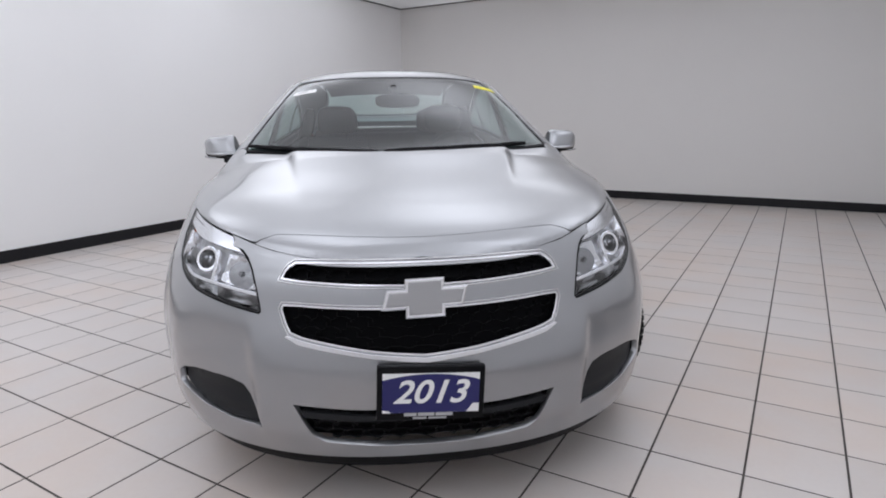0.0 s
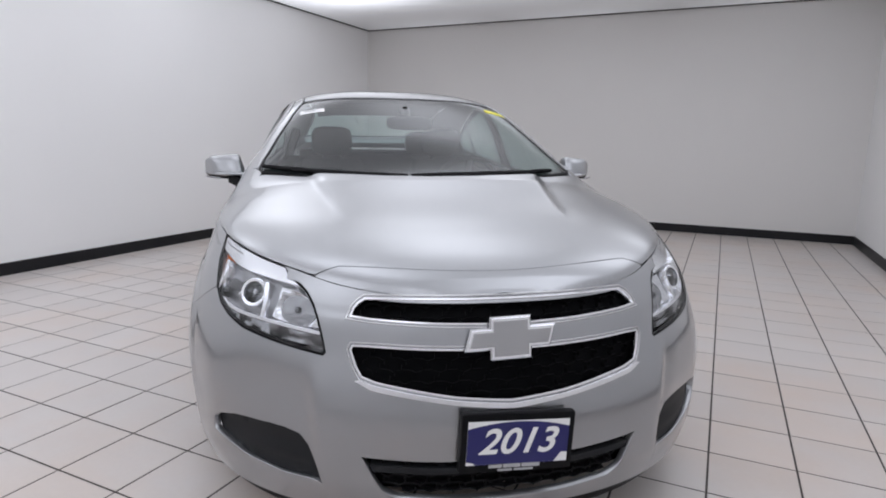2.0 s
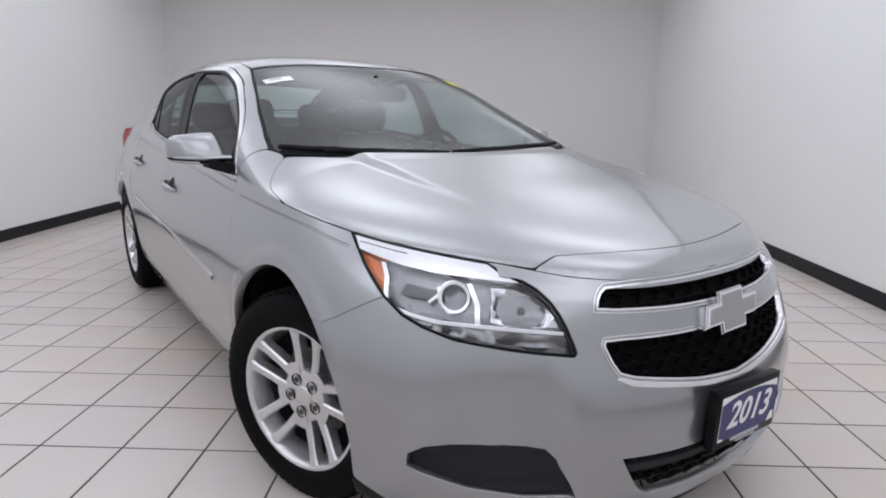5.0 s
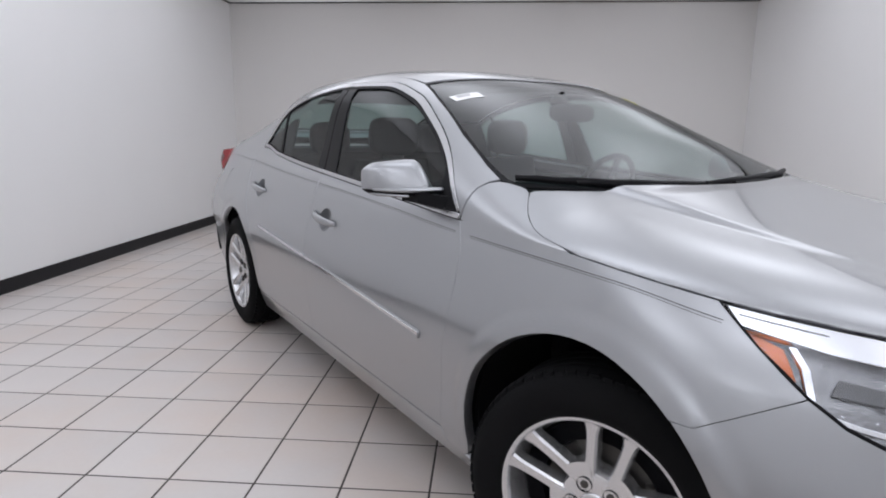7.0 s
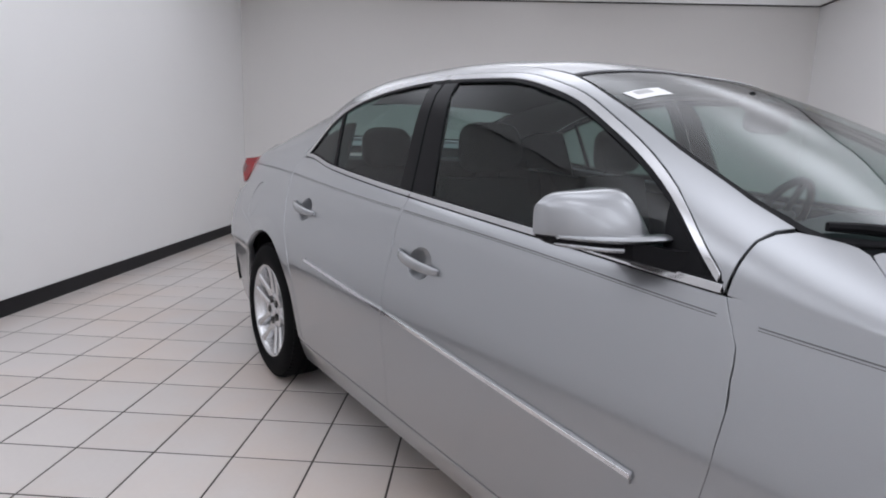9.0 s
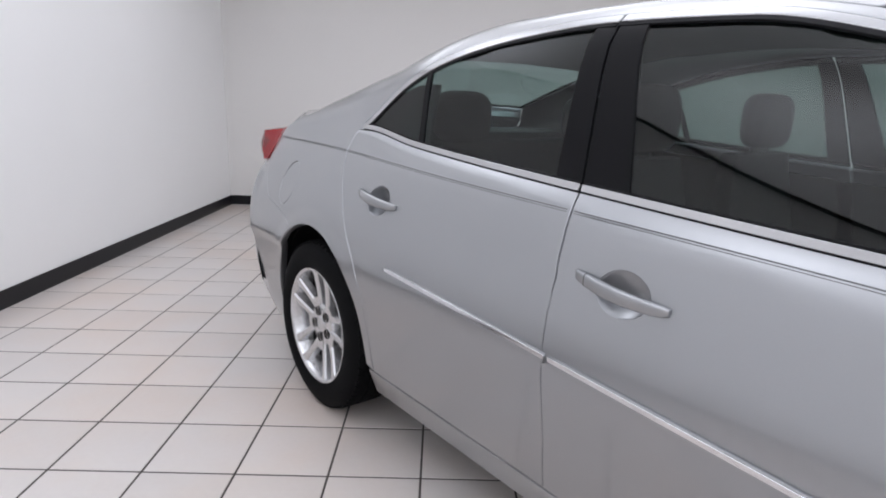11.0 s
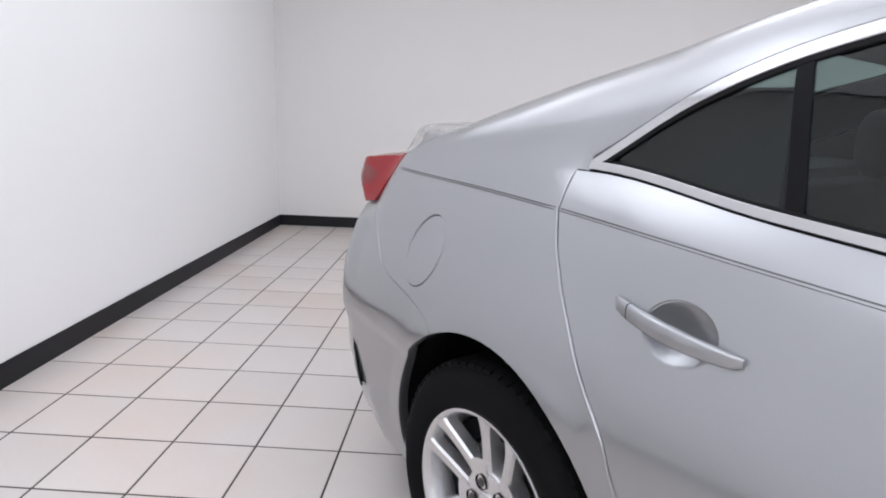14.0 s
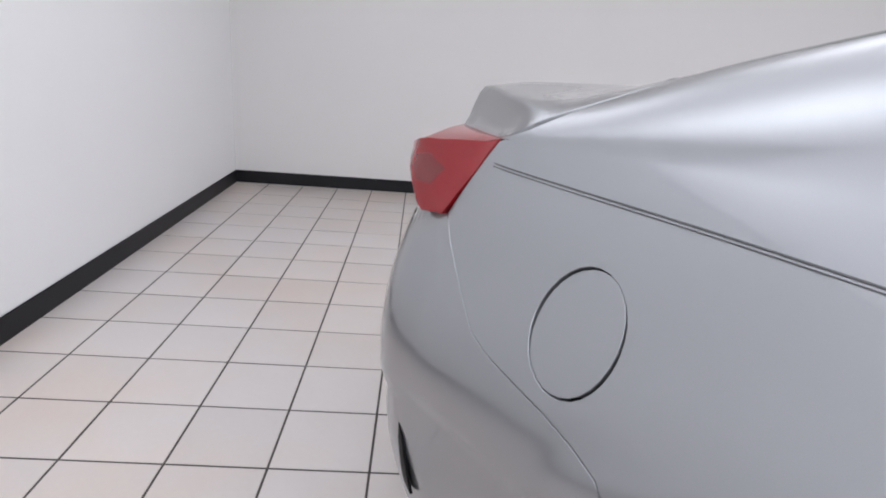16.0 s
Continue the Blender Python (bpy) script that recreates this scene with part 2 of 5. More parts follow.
tail_round = smooth_curve([.2, .9, 1.0, 1.09, 1.2], [.8, .8, .62, .42, .40])
s_lean = smooth_curve([1.2, 1.7, 2.2, 3.3, 3.8, 4.4, 4.8], [0, .33, .36, .27, .35, .2, .1])
s_pow = smooth_curve([.1, 1.1, 1.6, 3.6, 3.95, 4.4, 4.8], [4.5, 4.5, 2.6, 2.6, 3.7, 4.8, 6.5])
s_quo = smooth_curve([.1, 1.1, 1.3, 1.5, 2.0, 2.4, 3.2, 3.7, 4.1, 4.5, 4.8], [1.4, 1.4, 2.0, 3.0, 6.5, 8, 7, 4, 2.2, 1.5, 1.4])
NOSE, NOSE_K, TAIL, TAIL_K = .75, .80, .48, .56


def lower(u, z):
    """The sides, nose and tail: u runs round the car from the nose's middle, in metres."""
    a, sign = abs(u), 1 if u >= 0 else -1
    yn, yt = y_nose(z), y_tail(z)
    y1, y2, turn = yn + NOSE, yt - TAIL, math.pi / 2
    u1 = NOSE_K * turn
    k = 1.0
    if a < u1:
        y = yn + NOSE * (1 - math.cos(a / NOSE_K))
        k = math.sin(a / NOSE_K) ** (2 / 2.3)
    elif a < u1 + y2 - y1:
        y = y1 + a - u1
    else:
        p = min((a - u1 - (y2 - y1)) / TAIL_K, turn)
        y = y2 + TAIL * math.sin(p)
        k = max(math.cos(p), 0) ** tail_round(z)
    v = (z - .2) / (z_belt(y) - .2)
    w = 1 - (1 - profile(v)) * (tuck(y) if v > .52 else flare(y)) - shoulder(y) * (.7 * max(0, (v - .91) / .09) ** 1.25 + .3 * max(0, (v - .91) / .09) ** 5)
    return sign * half_width(y) * w * k, y, z


def u_of_y(y, z):
    yn, yt = y_nose(z), y_tail(z)
    y1, y2, turn = yn + NOSE, yt - TAIL, math.pi / 2
    if y < y1:
        return NOSE_K * math.acos(max(-1, min(1, 1 - (y - yn) / NOSE)))
    if y < y2:
        return NOSE_K * turn + y - y1
    return NOSE_K * turn + y2 - y1 + TAIL_K * math.asin(min(1, (y - y2) / TAIL))


def u_of_x(x, z):
    lo, hi = 0.0, NOSE_K * math.pi / 2
    for _ in range(30):
        mid = (lo + hi) / 2
        lo, hi = (mid, hi) if lower(mid, z)[0] < abs(x) else (lo, mid)
    return math.copysign(lo, x)


def belt_half(y):
    return lower(u_of_y(y, z_belt(y)), z_belt(y))[0]


def side_x(y, z):
    """Half width of the upper shell at a height."""
    zb = z_belt(y)
    t = min(max((z - zb) / (z_crown(y) - zb), 0), 1)
    return (belt_half(y) - s_lean(y) * (z - zb)) * (1 - t ** s_quo(y)) ** (1 / s_pow(y))


def top_z(x, y):
    """Height of the upper shell: hood, windscreen, roof, rear glass and boot lid."""
    zb, zc, xb, ln, p, q = z_belt(y), z_crown(y), belt_half(y), s_lean(y), s_pow(y), s_quo(y)
    z = zc
    for _ in range(12):
        r = min(abs(x) / max(xb - ln * (z - zb), 1e-4), 1)
        z = (z + zb + (zc - zb) * (1 - r ** p) ** (1 / q)) / 2 if ln > .01 else zb + (zc - zb) * (1 - r ** p) ** (1 / q)
    return z


def upper(y, b):
    """The upper shell by y and b: 0 along the middle, 1 and -1 at the belts."""
    f = (1 - min(abs(b), 1)) * math.pi / 2
    zb = z_belt(y)
    z = zb + (z_crown(y) - zb) * math.sin(f) ** (2 / s_quo(y))
    return math.copysign((belt_half(y) - s_lean(y) * (z - zb)) * max(math.cos(f), 0) ** (2 / s_pow(y)), b), y, z


def b_of_z(y, z):
    t = min(max((z - z_belt(y)) / (z_crown(y) - z_belt(y)), 0), 1)
    return 1 - math.asin(t ** (s_quo(y) / 2)) * 2 / math.pi

# ---- car materials ----
PAINT = surface("silver_metallic_paint", (.325, .332, .345), .29, metal=.88, coat=1.0, grain=.10, grain_scale=900, wear=.015, coat_rough=.02)
TRIM = surface("trim_chrome", (.52, .52, .53), .14, metal=1.0, wear=.03)
CHROME = surface("bright_chrome", (.70, .70, .72), .12, metal=1.0, wear=.03)
BLACK = surface("black_plastic", (.008, .008, .009), .5, spec=.08, grain=.2, grain_scale=300, wear=.1)
GLOSS_BLACK = surface("gloss_black", (.007, .007, .008), .3, wear=.05, spec=.08)
LINER = surface("black_liner", (.004, .004, .005), .8, spec=.1, wear=.2)
GREY_PLASTIC = surface("dark_grey_plastic", (.018, .019, .021), .55, spec=.15, grain=.15, grain_scale=250, wear=.1)
CLOTH = surface("charcoal_cloth", (.012, .0125, .014), .85, grain=.15, grain_scale=120, wear=.12)
DASH = surface("dash_plastic", (.016, .017, .019), .6, grain=.12, grain_scale=120, wear=.1)
ROOFLINING = surface("grey_headlining", (.16, .16, .155), .9, grain=.1, grain_scale=300, wear=.05)
RUBBER = surface("tyre_rubber", (.006, .006, .0065), .75, spec=.06, grain=.25, grain_scale=120, bump=.0005, wear=.25)
ALLOY = surface("silver_alloy", (.62, .62, .63), .27, metal=.85, coat=.5, grain=.05, grain_scale=500, wear=.04)
STEEL = surface("dull_steel", (.09, .085, .08), .5, metal=.8, grain=.2, grain_scale=200, wear=.2)
SHIELD = pane("windscreen_glass", (.68, .80, .78), rough=.015, gloss=.9)
TINT = pane("tinted_glass", (.35, .445, .425), gloss=.50)
LENS = pane("clear_lens", (.93, .94, .95), gloss=.55, ior=1.45)
RED = surface("red_lens", (.25, .005, .009), .18, coat=.35, grain=.1, grain_scale=200, wear=.1)
DEEP_RED = surface("dark_red_lens", (.16, .004, .006), .15, coat=1.0, grain=.1, grain_scale=200, wear=.1)
AMBER = surface("amber_lens", (.86, .17, .008), .18, coat=1.0, grain=.15, grain_scale=220, wear=.1)
BLUE = surface("blue_card", (.009, .010, .105), .35, wear=.05)
WHITE = surface("white_print", (.8, .8, .8), .45, wear=.03)
YELLOW = surface("yellow_sticker", (.75, .70, .03), .5, wear=.05)

CAR_AT = pose(4.9964, -7.2463, 0, 0, 0, 37.285)
car = new("car")
car.matrix_world = CAR_AT
tagged(car, "silver four-door saloon car parked on a tiled floor", "car")


# ---- panels cut from the shells ----
def low_chart(a, b):
    return lower(a, b)


def side_chart(a, b):
    return side_x(a, b), a, b


def top_chart(a, b):
    return a, b, top_z(a, b)


def upper_chart(a, b):
    return upper(a, b / .9)


def dense(pts, step, closed=True):
    out = []
    for i in range(len(pts) if closed else len(pts) - 1):
        p, q = pts[i], pts[(i + 1) % len(pts)]
        n = max(1, int(math.hypot(q[0] - p[0], q[1] - p[1]) / step))
        out += [(p[0] + (q[0] - p[0]) * k / n, p[1] + (q[1] - p[1]) * k / n) for k in range(n)]
    return out if closed else out + [pts[-1]]


def inset(pts, d):
    n, area = len(pts), sum(pts[i - 1][0] * pts[i][1] - pts[i][0] * pts[i - 1][1] for i in range(len(pts)))
    s = 1 if area > 0 else -1
    out = []
    for i in range(n):
        (ax, ay), (bx, by), (cx, cy) = pts[i - 1], pts[i], pts[(i + 1) % n]
        e1, e2 = Vector((bx - ax, by - ay)), Vector((cx - bx, cy - by))
        if e1.length < 1e-9 or e2.length < 1e-9:
            out.append((bx, by))
            continue
        n1, n2 = Vector((-e1.y, e1.x)).normalized() * s, Vector((-e2.y, e2.x)).normalized() * s
        m = n1 + n2
        m = m / max(m.length_squared / 2, .35)
        out.append((bx + m.x * d, by + m.y * d))
    return out


def within(p, rings):
    x, y, odd = p[0], p[1], False
    for r in rings:
        j = len(r) - 1
        for i in range(len(r)):
            (ax, ay), (bx, by) = r[i], r[j]
            if (ay > y) != (by > y) and x < (bx - ax) * (y - ay) / (by - ay) + ax:
                odd = not odd
            j = i
    return odd


def tube(bm, pts, radius, n=8, caps=True):
    """A round bar along points; radius: a number, or one for each point."""
    rings = []
    for i, p in enumerate(pts):
        d = (Vector(pts[min(i + 1, len(pts) - 1)]) - Vector(pts[max(i - 1, 0)])).normalized()
        a = d.orthogonal().normalized() if abs(d.z) > .9 else d.cross(Vector((0, 0, 1))).normalized()
        b = d.cross(a)
        r = radius[i] if isinstance(radius, (list, tuple)) else radius
        rings.append([bm.verts.new(Vector(p) + a * r * math.cos(2 * math.pi * k / n) + b * r * math.sin(2 * math.pi * k / n)) for k in range(n)])
    for r1, r2 in zip(rings, rings[1:]):
        for k in range(n):
            bm.faces.new((r1[k], r1[(k + 1) % n], r2[(k + 1) % n], r2[k]))
    if caps:
        bm.faces.new(rings[0])
        bm.faces.new(rings[-1])


def chart_normal(chart, a, b):
    e = .002
    p1, p2 = Vector(chart(a + e, b)), Vector(chart(a - e, b))
    q1, q2 = Vector(chart(a, b + e)), Vector(chart(a, b - e))
    n = (p1 - p2).cross(q1 - q2)
    n = n.normalized() if n.length > 1e-12 else Vector((0, 0, 1))
    c = Vector(chart(a, b)) - Vector((0, 2.5, .6))
    if chart in (top_chart, upper_chart, lid_chart):
        c = Vector((c.x * .3, 0, 1))
    elif chart is side_chart:
        c = Vector((1, 0, .3))
    return n if n.dot(c) > 0 else -n


def panel(name, outline, chart, mat, parent=None, side=1, holes=(), step=.03, gap=.002, depth=.014, lift=0.0, label="", shape=None, flush=None, arches=()):
    """One sheet of the body: an outline on a chart of the shell, rounded over at its edges and folded in by a depth.
    shape(a, b) adds a relief of its own, in metres; where flush(a, b) gives a normal, the sheet runs on into its neighbour with no gap."""
    from mathutils import geometry
    ring = dense(outline, step)
    ring = [p if flush and flush(*p) else q for p, q in zip(ring, inset(ring, gap))]
    inner = [inset(dense(h, step * .7), -gap) for h in holes]
    rings = [ring] + inner
    pts, edges = [], []
    for r in rings:
        k = len(pts)
        pts += r
        edges += [(k + i, k + (i + 1) % len(r)) for i in range(len(r))]
    rim = len(pts)
    x0, x1, y0, y1 = min(p[0] for p in ring), max(p[0] for p in ring), min(p[1] for p in ring), max(p[1] for p in ring)
    border = np.array(pts)
    for cy, cz, r in arches:
        # rows of points that follow the flange round a wheel opening
        for d in (.018, .030, .040, .050, .060, .072):
            for y, z in arc(cy, cz, r + d, -8, 188, 64):
                p = (u_of_y(y, z), z)
                if z > .22 and within(p, rings) and ((border - p) ** 2).sum(1).min() > .006 ** 2:
                    pts.append(p)
    for i in range(int((x1 - x0) / step) + 2):
        for j in range(int((y1 - y0) / step) + 2):
            p = (x0 + (i + .5 * (j % 2)) * step, y0 + j * step * .87)
            if arches and any(abs(math.hypot(y_of_u(*p) - cy, p[1] - cz) - r - .045) < .04 for cy, cz, r in arches):
                continue
            if within(p, rings) and ((border - p) ** 2).sum(1).min() > (.45 * step) ** 2:
                pts.append(p)
    co, _, tris, orig, _, _ = geometry.delaunay_2d_cdt([Vector(p) for p in pts], edges, [], 0, 1e-7)
    tris = [t for t in tris if within(((co[t[0]].x + co[t[1]].x + co[t[2]].x) / 3, (co[t[0]].y + co[t[1]].y + co[t[2]].y) / 3), rings)]
    verts, norms = [], []

    def place(a, b):
        v, n = Vector(chart(a, b)), chart_normal(chart, a, b)
        d = lift
        if shape:
            e = .003
            d += shape(a, b)
            ga, gb = (shape(a + e, b) - shape(a - e, b)) / (2 * e), (shape(a, b + e) - shape(a, b - e)) / (2 * e)
            ta, tb = Vector(chart(a + e, b)) - Vector(chart(a - e, b)), Vector(chart(a, b + e)) - Vector(chart(a, b - e))
            n2 = n - ta * (2 * e) * ga / max(ta.length_squared, 1e-9) - tb * (2 * e) * gb / max(tb.length_squared, 1e-9)
            return v + n * d, n2.normalized(), n
        return v + n * d, n, n

    full = []
    for c in co:
        v, n, base = place(c.x, c.y)
        verts.append(v)
        norms.append(n)
        full.append(base)
        if flush and flush(c.x, c.y):
            norms[-1] = flush(c.x, c.y)
    faces = [tuple(t) for t in tris]
    if faces:
        up = sum((verts[f[1]] - verts[f[0]]).cross(verts[f[2]] - verts[f[0]]).dot(norms[f[0]]) for f in faces) < 0
        faces = [tuple(reversed(t)) for t in faces] if up else faces
    # the folded rim: each open edge gets a rounded lip and a wall behind it
    count = {}
    for f in faces:
        for i in range(3):
            e = (f[i], f[(i + 1) % 3])
            count[tuple(sorted(e))] = None if tuple(sorted(e)) in count else e
    lip, deep = {}, {}
    outward = {}
    joined = {i for i, c in enumerate(co) if flush and flush(c.x, c.y)}
    for e in count.values():
        if e and not (e[0] in joined and e[1] in joined):
            d = (verts[e[1]] - verts[e[0]]).cross(norms[e[0]])
            if d.length > 1e-9:
                for i in e:
                    outward[i] = outward.get(i, Vector()) + d.normalized()
    for i, d in outward.items():
        d = d.normalized() if d.length > 1e-6 else norms[i]
        r = min(.0018, depth * .5)
        lip[i] = len(verts)
        verts.append(verts[i] + d * r * .8 - norms[i] * r)
        norms.append((d + norms[i] * .35).normalized())
        deep[i] = len(verts)
        verts.append(verts[i] + d * r * .8 - norms[i] * depth)
        norms.append(d)
    for e in count.values():
        if e and e[0] in lip and e[1] in lip and not (e[0] in joined and e[1] in joined):
            a, b = e
            faces += [(b, a, lip[a], lip[b]), (lip[b], lip[a], deep[a], deep[b])]
    if side < 0:
        verts = [Vector((-v.x, v.y, v.z)) for v in verts]
        norms = [Vector((-n.x, n.y, n.z)) for n in norms]
        faces = [tuple(reversed(f)) for f in faces]
    ob = mesh(name, verts, faces, mat, parent or car, normals=norms, label=label)
    if mat in (SHIELD, TINT, LENS):
        ob.visible_shadow = False
    return ob


def yz(pts, step=.05, closed=False):
    """Points by (y, z) as points of the lower chart."""
    return [(u_of_y(y, z), z) for y, z in dense(pts, step, closed)]


def arc(cy, cz, r, a0, a1, n=22):
    return [(cy + r * math.cos(radians(a0 + (a1 - a0) * i / n)), cz + r * math.sin(radians(a0 + (a1 - a0) * i / n))) for i in range(n + 1)]


def belt(y0, y1, n=16):
    return [(y0 + (y1 - y0) * i / n, z_belt(y0 + (y1 - y0) * i / n)) for i in range(n + 1)]


def belt_normal(y):
    zb = z_belt(y)
    return (chart_normal(low_chart, u_of_y(y, zb - .004), zb - .004) + chart_normal(upper_chart, y, .885)).normalized()


def y_of_u(u, z):
    return lower(u, z)[1]


def flush_low(y0, y1):
    """Joins the top edge of a lower panel to the upper shell between y0 and y1."""
    def f(u, z):
        y = y_of_u(u, z)
        return belt_normal(y) if y0 <= y <= y1 and abs(z - z_belt(y)) < .0025 else None
    return f


def flush_up(y0, y1):
    def f(y, b):
        return belt_normal(y) if y0 <= y <= y1 and abs(b - .9) < 1e-4 else None
    return f


FRONT_ARCH, REAR_ARCH = (.945, .345, .402), (3.783, .352, .386)
HUBS = (.931, 3.770)
# outlines shared by neighbouring panels, by (y, z)
DOOR_FRONT = [(1.49, .30), (1.46, .45), (1.43, .66), (1.425, .76), (1.437, .87), (1.462, .915), (1.478, z_belt(1.478))]
DOOR_MIDDLE = [(2.570, .30), (2.567, .43), (2.585, .80), (2.60, z_belt(2.60))]
DOOR_REAR = [(3.352, .30), (3.358, .40), (3.385, .55), (3.442, .681), (3.50, .750), (3.57, .834), (3.62, .890), (3.668, .952), (3.712, 1.025), (3.728, z_belt(3.728))]
SEAM_TAIL = [(3.966, .692), (3.985, .714), (4.03, .731), (4.09, .748), (4.16, .762), (4.22, .774), (4.275, .792), (4.325, .833), (4.368, .868), (4.412, .902), (4.458, .938)]

# headlamp outline, (u, z) of the lower chart, from its tip round the top, the inner end and the bottom
LAMP_TOP = [(u_of_y(y, z_belt(y)), z_belt(y)) for y in (.694, .60, .50, .42, .385, .362)]
LAMP_IN = [(u_of_x(x, z), z) for x, z in ((.566, .829), (.548, .817), (.531, .806), (.514, .791), (.499, .766), (.490, .738), (.482, .707), (.475, .672), (.472, .652), (.480, .644))]
LAMP_BOTTOM = [(u_of_x(.594, .658), .658), (u_of_x(.70, .676), .676)] + yz([(.40, .697), (.45, .718), (.508, .754), (.60, .818)], .2)
HEADLAMP = LAMP_TOP + LAMP_IN + LAMP_BOTTOM


def opening(half):
    """Closes a half outline by (x, z), from the middle outwards and back, over the middle."""
    pts = [(u_of_x(x, z) if x else 0.0, z) for x, z in half]
    return pts + [(-u, z) for u, z in reversed(pts) if u]


GRILLE_UP = opening([(0, .791), (.15, .791), (.30, .791), (.366, .789), (.384, .779), (.398, .765), (.408, .745), (.36, .7405), (.2, .733), (0, .728)])
GRILLE_LOW = opening([(0, .668), (.2, .672), (.36, .677), (.404, .676), (.410, .664), (.398, .625), (.385, .60), (.35, .588), (.15, .553), (0, .539)])
INTAKE = opening([(0, .382), (.2, .383), (.385, .392), (.362, .345), (.335, .30), (.30, .278), (.15, .264), (0, .262)])
FOG = [(u_of_x(x, z), z) for x, z in ((.492, .302), (.505, .335), (.535, .392), (.56, .418), (.60, .428), (.70, .430))] + yz([(.30, .428), (.35, .415), (.385, .39), (.39, .355)], .2) + [(u_of_x(.70, .318), .318), (u_of_x(.60, .303), .303)]


def cup(y, z, k=1.0):
    """The rounded recess behind a door handle."""
    return [(u_of_y(y + .062 * k * math.cos(a), z + .046 * k * math.sin(a)), z + .046 * k * math.sin(a)) for a in [2 * math.pi * i / 24 for i in range(24)]]


def mirrored(pts):
    return [(-u, z) for u, z in pts]


def arch_lip(u, z):
    """A flange that stands out round each wheel opening."""
    y = y_of_u(u, z)
    cy, cz, r = FRONT_ARCH if y < 2.3 else REAR_ARCH
    d = math.hypot(y - cy, z - cz) - r
    if d > .09:
        return 0.0
    wide, high = (.040, .0066) if y < 2.3 else (.055, .0042)
    t = min(max((.062 + wide / 8 - d) / wide, 0), 1)
    low = min(max((z - .30) / .12, 0), 1)
    return high * t * t * (3 - 2 * t) * low


def build_nose():
    half = [(u_of_x(x, .215), .215) for x in (.0001, .2, .4, .6)] + yz([(.36, .215), (.45, .22), (.548, .26)] + arc(*FRONT_ARCH, 190, 128, 12), .06) + yz([(.655, .662), (.508, .754)], .04)
    half += list(reversed(LAMP_BOTTOM[:-2])) + list(reversed(LAMP_IN)) + [(u_of_y(.362, z_belt(.362)), z_belt(.362))]
    top = [(u_of_y(y, z_belt(y)), z_belt(y)) for y in [.35 - .01 * i for i in range(21)]]
    ring = half + top + mirrored(list(reversed(half + top)))
    ring = [p for i, p in enumerate(ring) if math.hypot(p[0] - ring[i - 1][0], p[1] - ring[i - 1][1]) > 1e-4]
    crease = lambda u, z: -.025 / (1 + math.exp((.436 + .08 * (z - .4) - abs(u)) / .009)) * math.exp(-((z - .44) / .16) ** 4) * (1 - min(max((abs(u) - .58) / .27, 0), 1) ** 2 * (3 - 2 * min(max((abs(u) - .58) / .27, 0), 1)))
    bumper = panel("front_bumper", ring, low_chart, PAINT, holes=(GRILLE_UP, GRILLE_LOW, INTAKE, FOG, mirrored(FOG)), step=.022, depth=.02, shape=lambda u, z: crease(u, z) + arch_lip(u, z), flush=lambda u, z: nose_normal(u, z))
    # strip of the nose above the grille, up to the hood's edge
    strip = [(x, nose_line(x) - min(.0025, nose_line(x) - nose_low(x) - .0005)) for x in [.495 * i / 30 for i in range(-30, 31)]]
    low = [(x, nose_low(x)) for x in [.495 * i / 30 for i in range(30, -31, -1)]]
    panel("nose_strip", strip + low, top_chart, PAINT, parent=bumper, step=.009, gap=.002, depth=.01, flush=lambda x, y: brow_normal(x, y) if abs(y - nose_low(x)) < .0012 else None)
    line = [(u, z_belt(lower(u, .80)[1])) for u in [.56 * i / 28 for i in range(-28, 29)]]
    panel("nose_joint", [(u, z - .014) for u, z in line] + [(u, z + .003) for u, z in reversed(line)], low_chart, PAINT, parent=bumper, step=.012, gap=0, depth=.004, lift=-.0007)
    return bumper


def nose_normal(u, z):
    """Shared normal where the nose strip runs on into the bumper."""
    y = y_of_u(u, z)
    if not .1 < y < .358 or abs(z - z_belt(y)) > .0025:
        return None
    return brow_normal(lower(u, z)[0], y)


def brow_normal(x, y):
    """Mean of the upper and lower sheets' normals on the nose's brow."""
    z = z_belt(y) - .002
    return (chart_normal(top_chart, x, y + .005) + chart_normal(low_chart, math.copysign(u_of_y(y, z), x), z)).normalized()


def nose_line(x):
    """Front edge of the hood; it dips to the lamps at its ends."""
    ax = abs(x)
    k = min(ax, .43)
    return nose_low(x) + max((.210 + .42 * k * k - nose_low(k)) * min(1, max(0, (.50 - ax) / .07)), .001)


def nose_low(x):
    lo, hi = .06, .5
    for _ in range(24):
        m = (lo + hi) / 2
        lo, hi = (m, hi) if belt_half(m) < abs(x) + .0004 else (lo, m)
    return hi


HOOD_CORNER = [(.8345, 1.06), (.832, 1.10), (.828, 1.14), (.819, 1.178), (.805, 1.212), (.784, 1.246), (.757, 1.278), (.734, 1.301)]
HOOD_BACK = [(.717, 1.316), (.700, 1.312), (.664, 1.286), (.598, 1.25), (.522, 1.222), (.43, 1.197), (.2, 1.160)]


def hood_relief(x, y):
    """Two creases that run from the cowl towards the lamps, and a raised middle."""
    ax = abs(x)
    line = .53 - .17 * (1.25 - y)
    k = min(max((y - .5) / .6, 0), 1) ** 1.5 * min(max((1.42 - y) / .1, 0), 1)
    return .019 * k / (1 + math.exp((ax - line + .03) / .008))


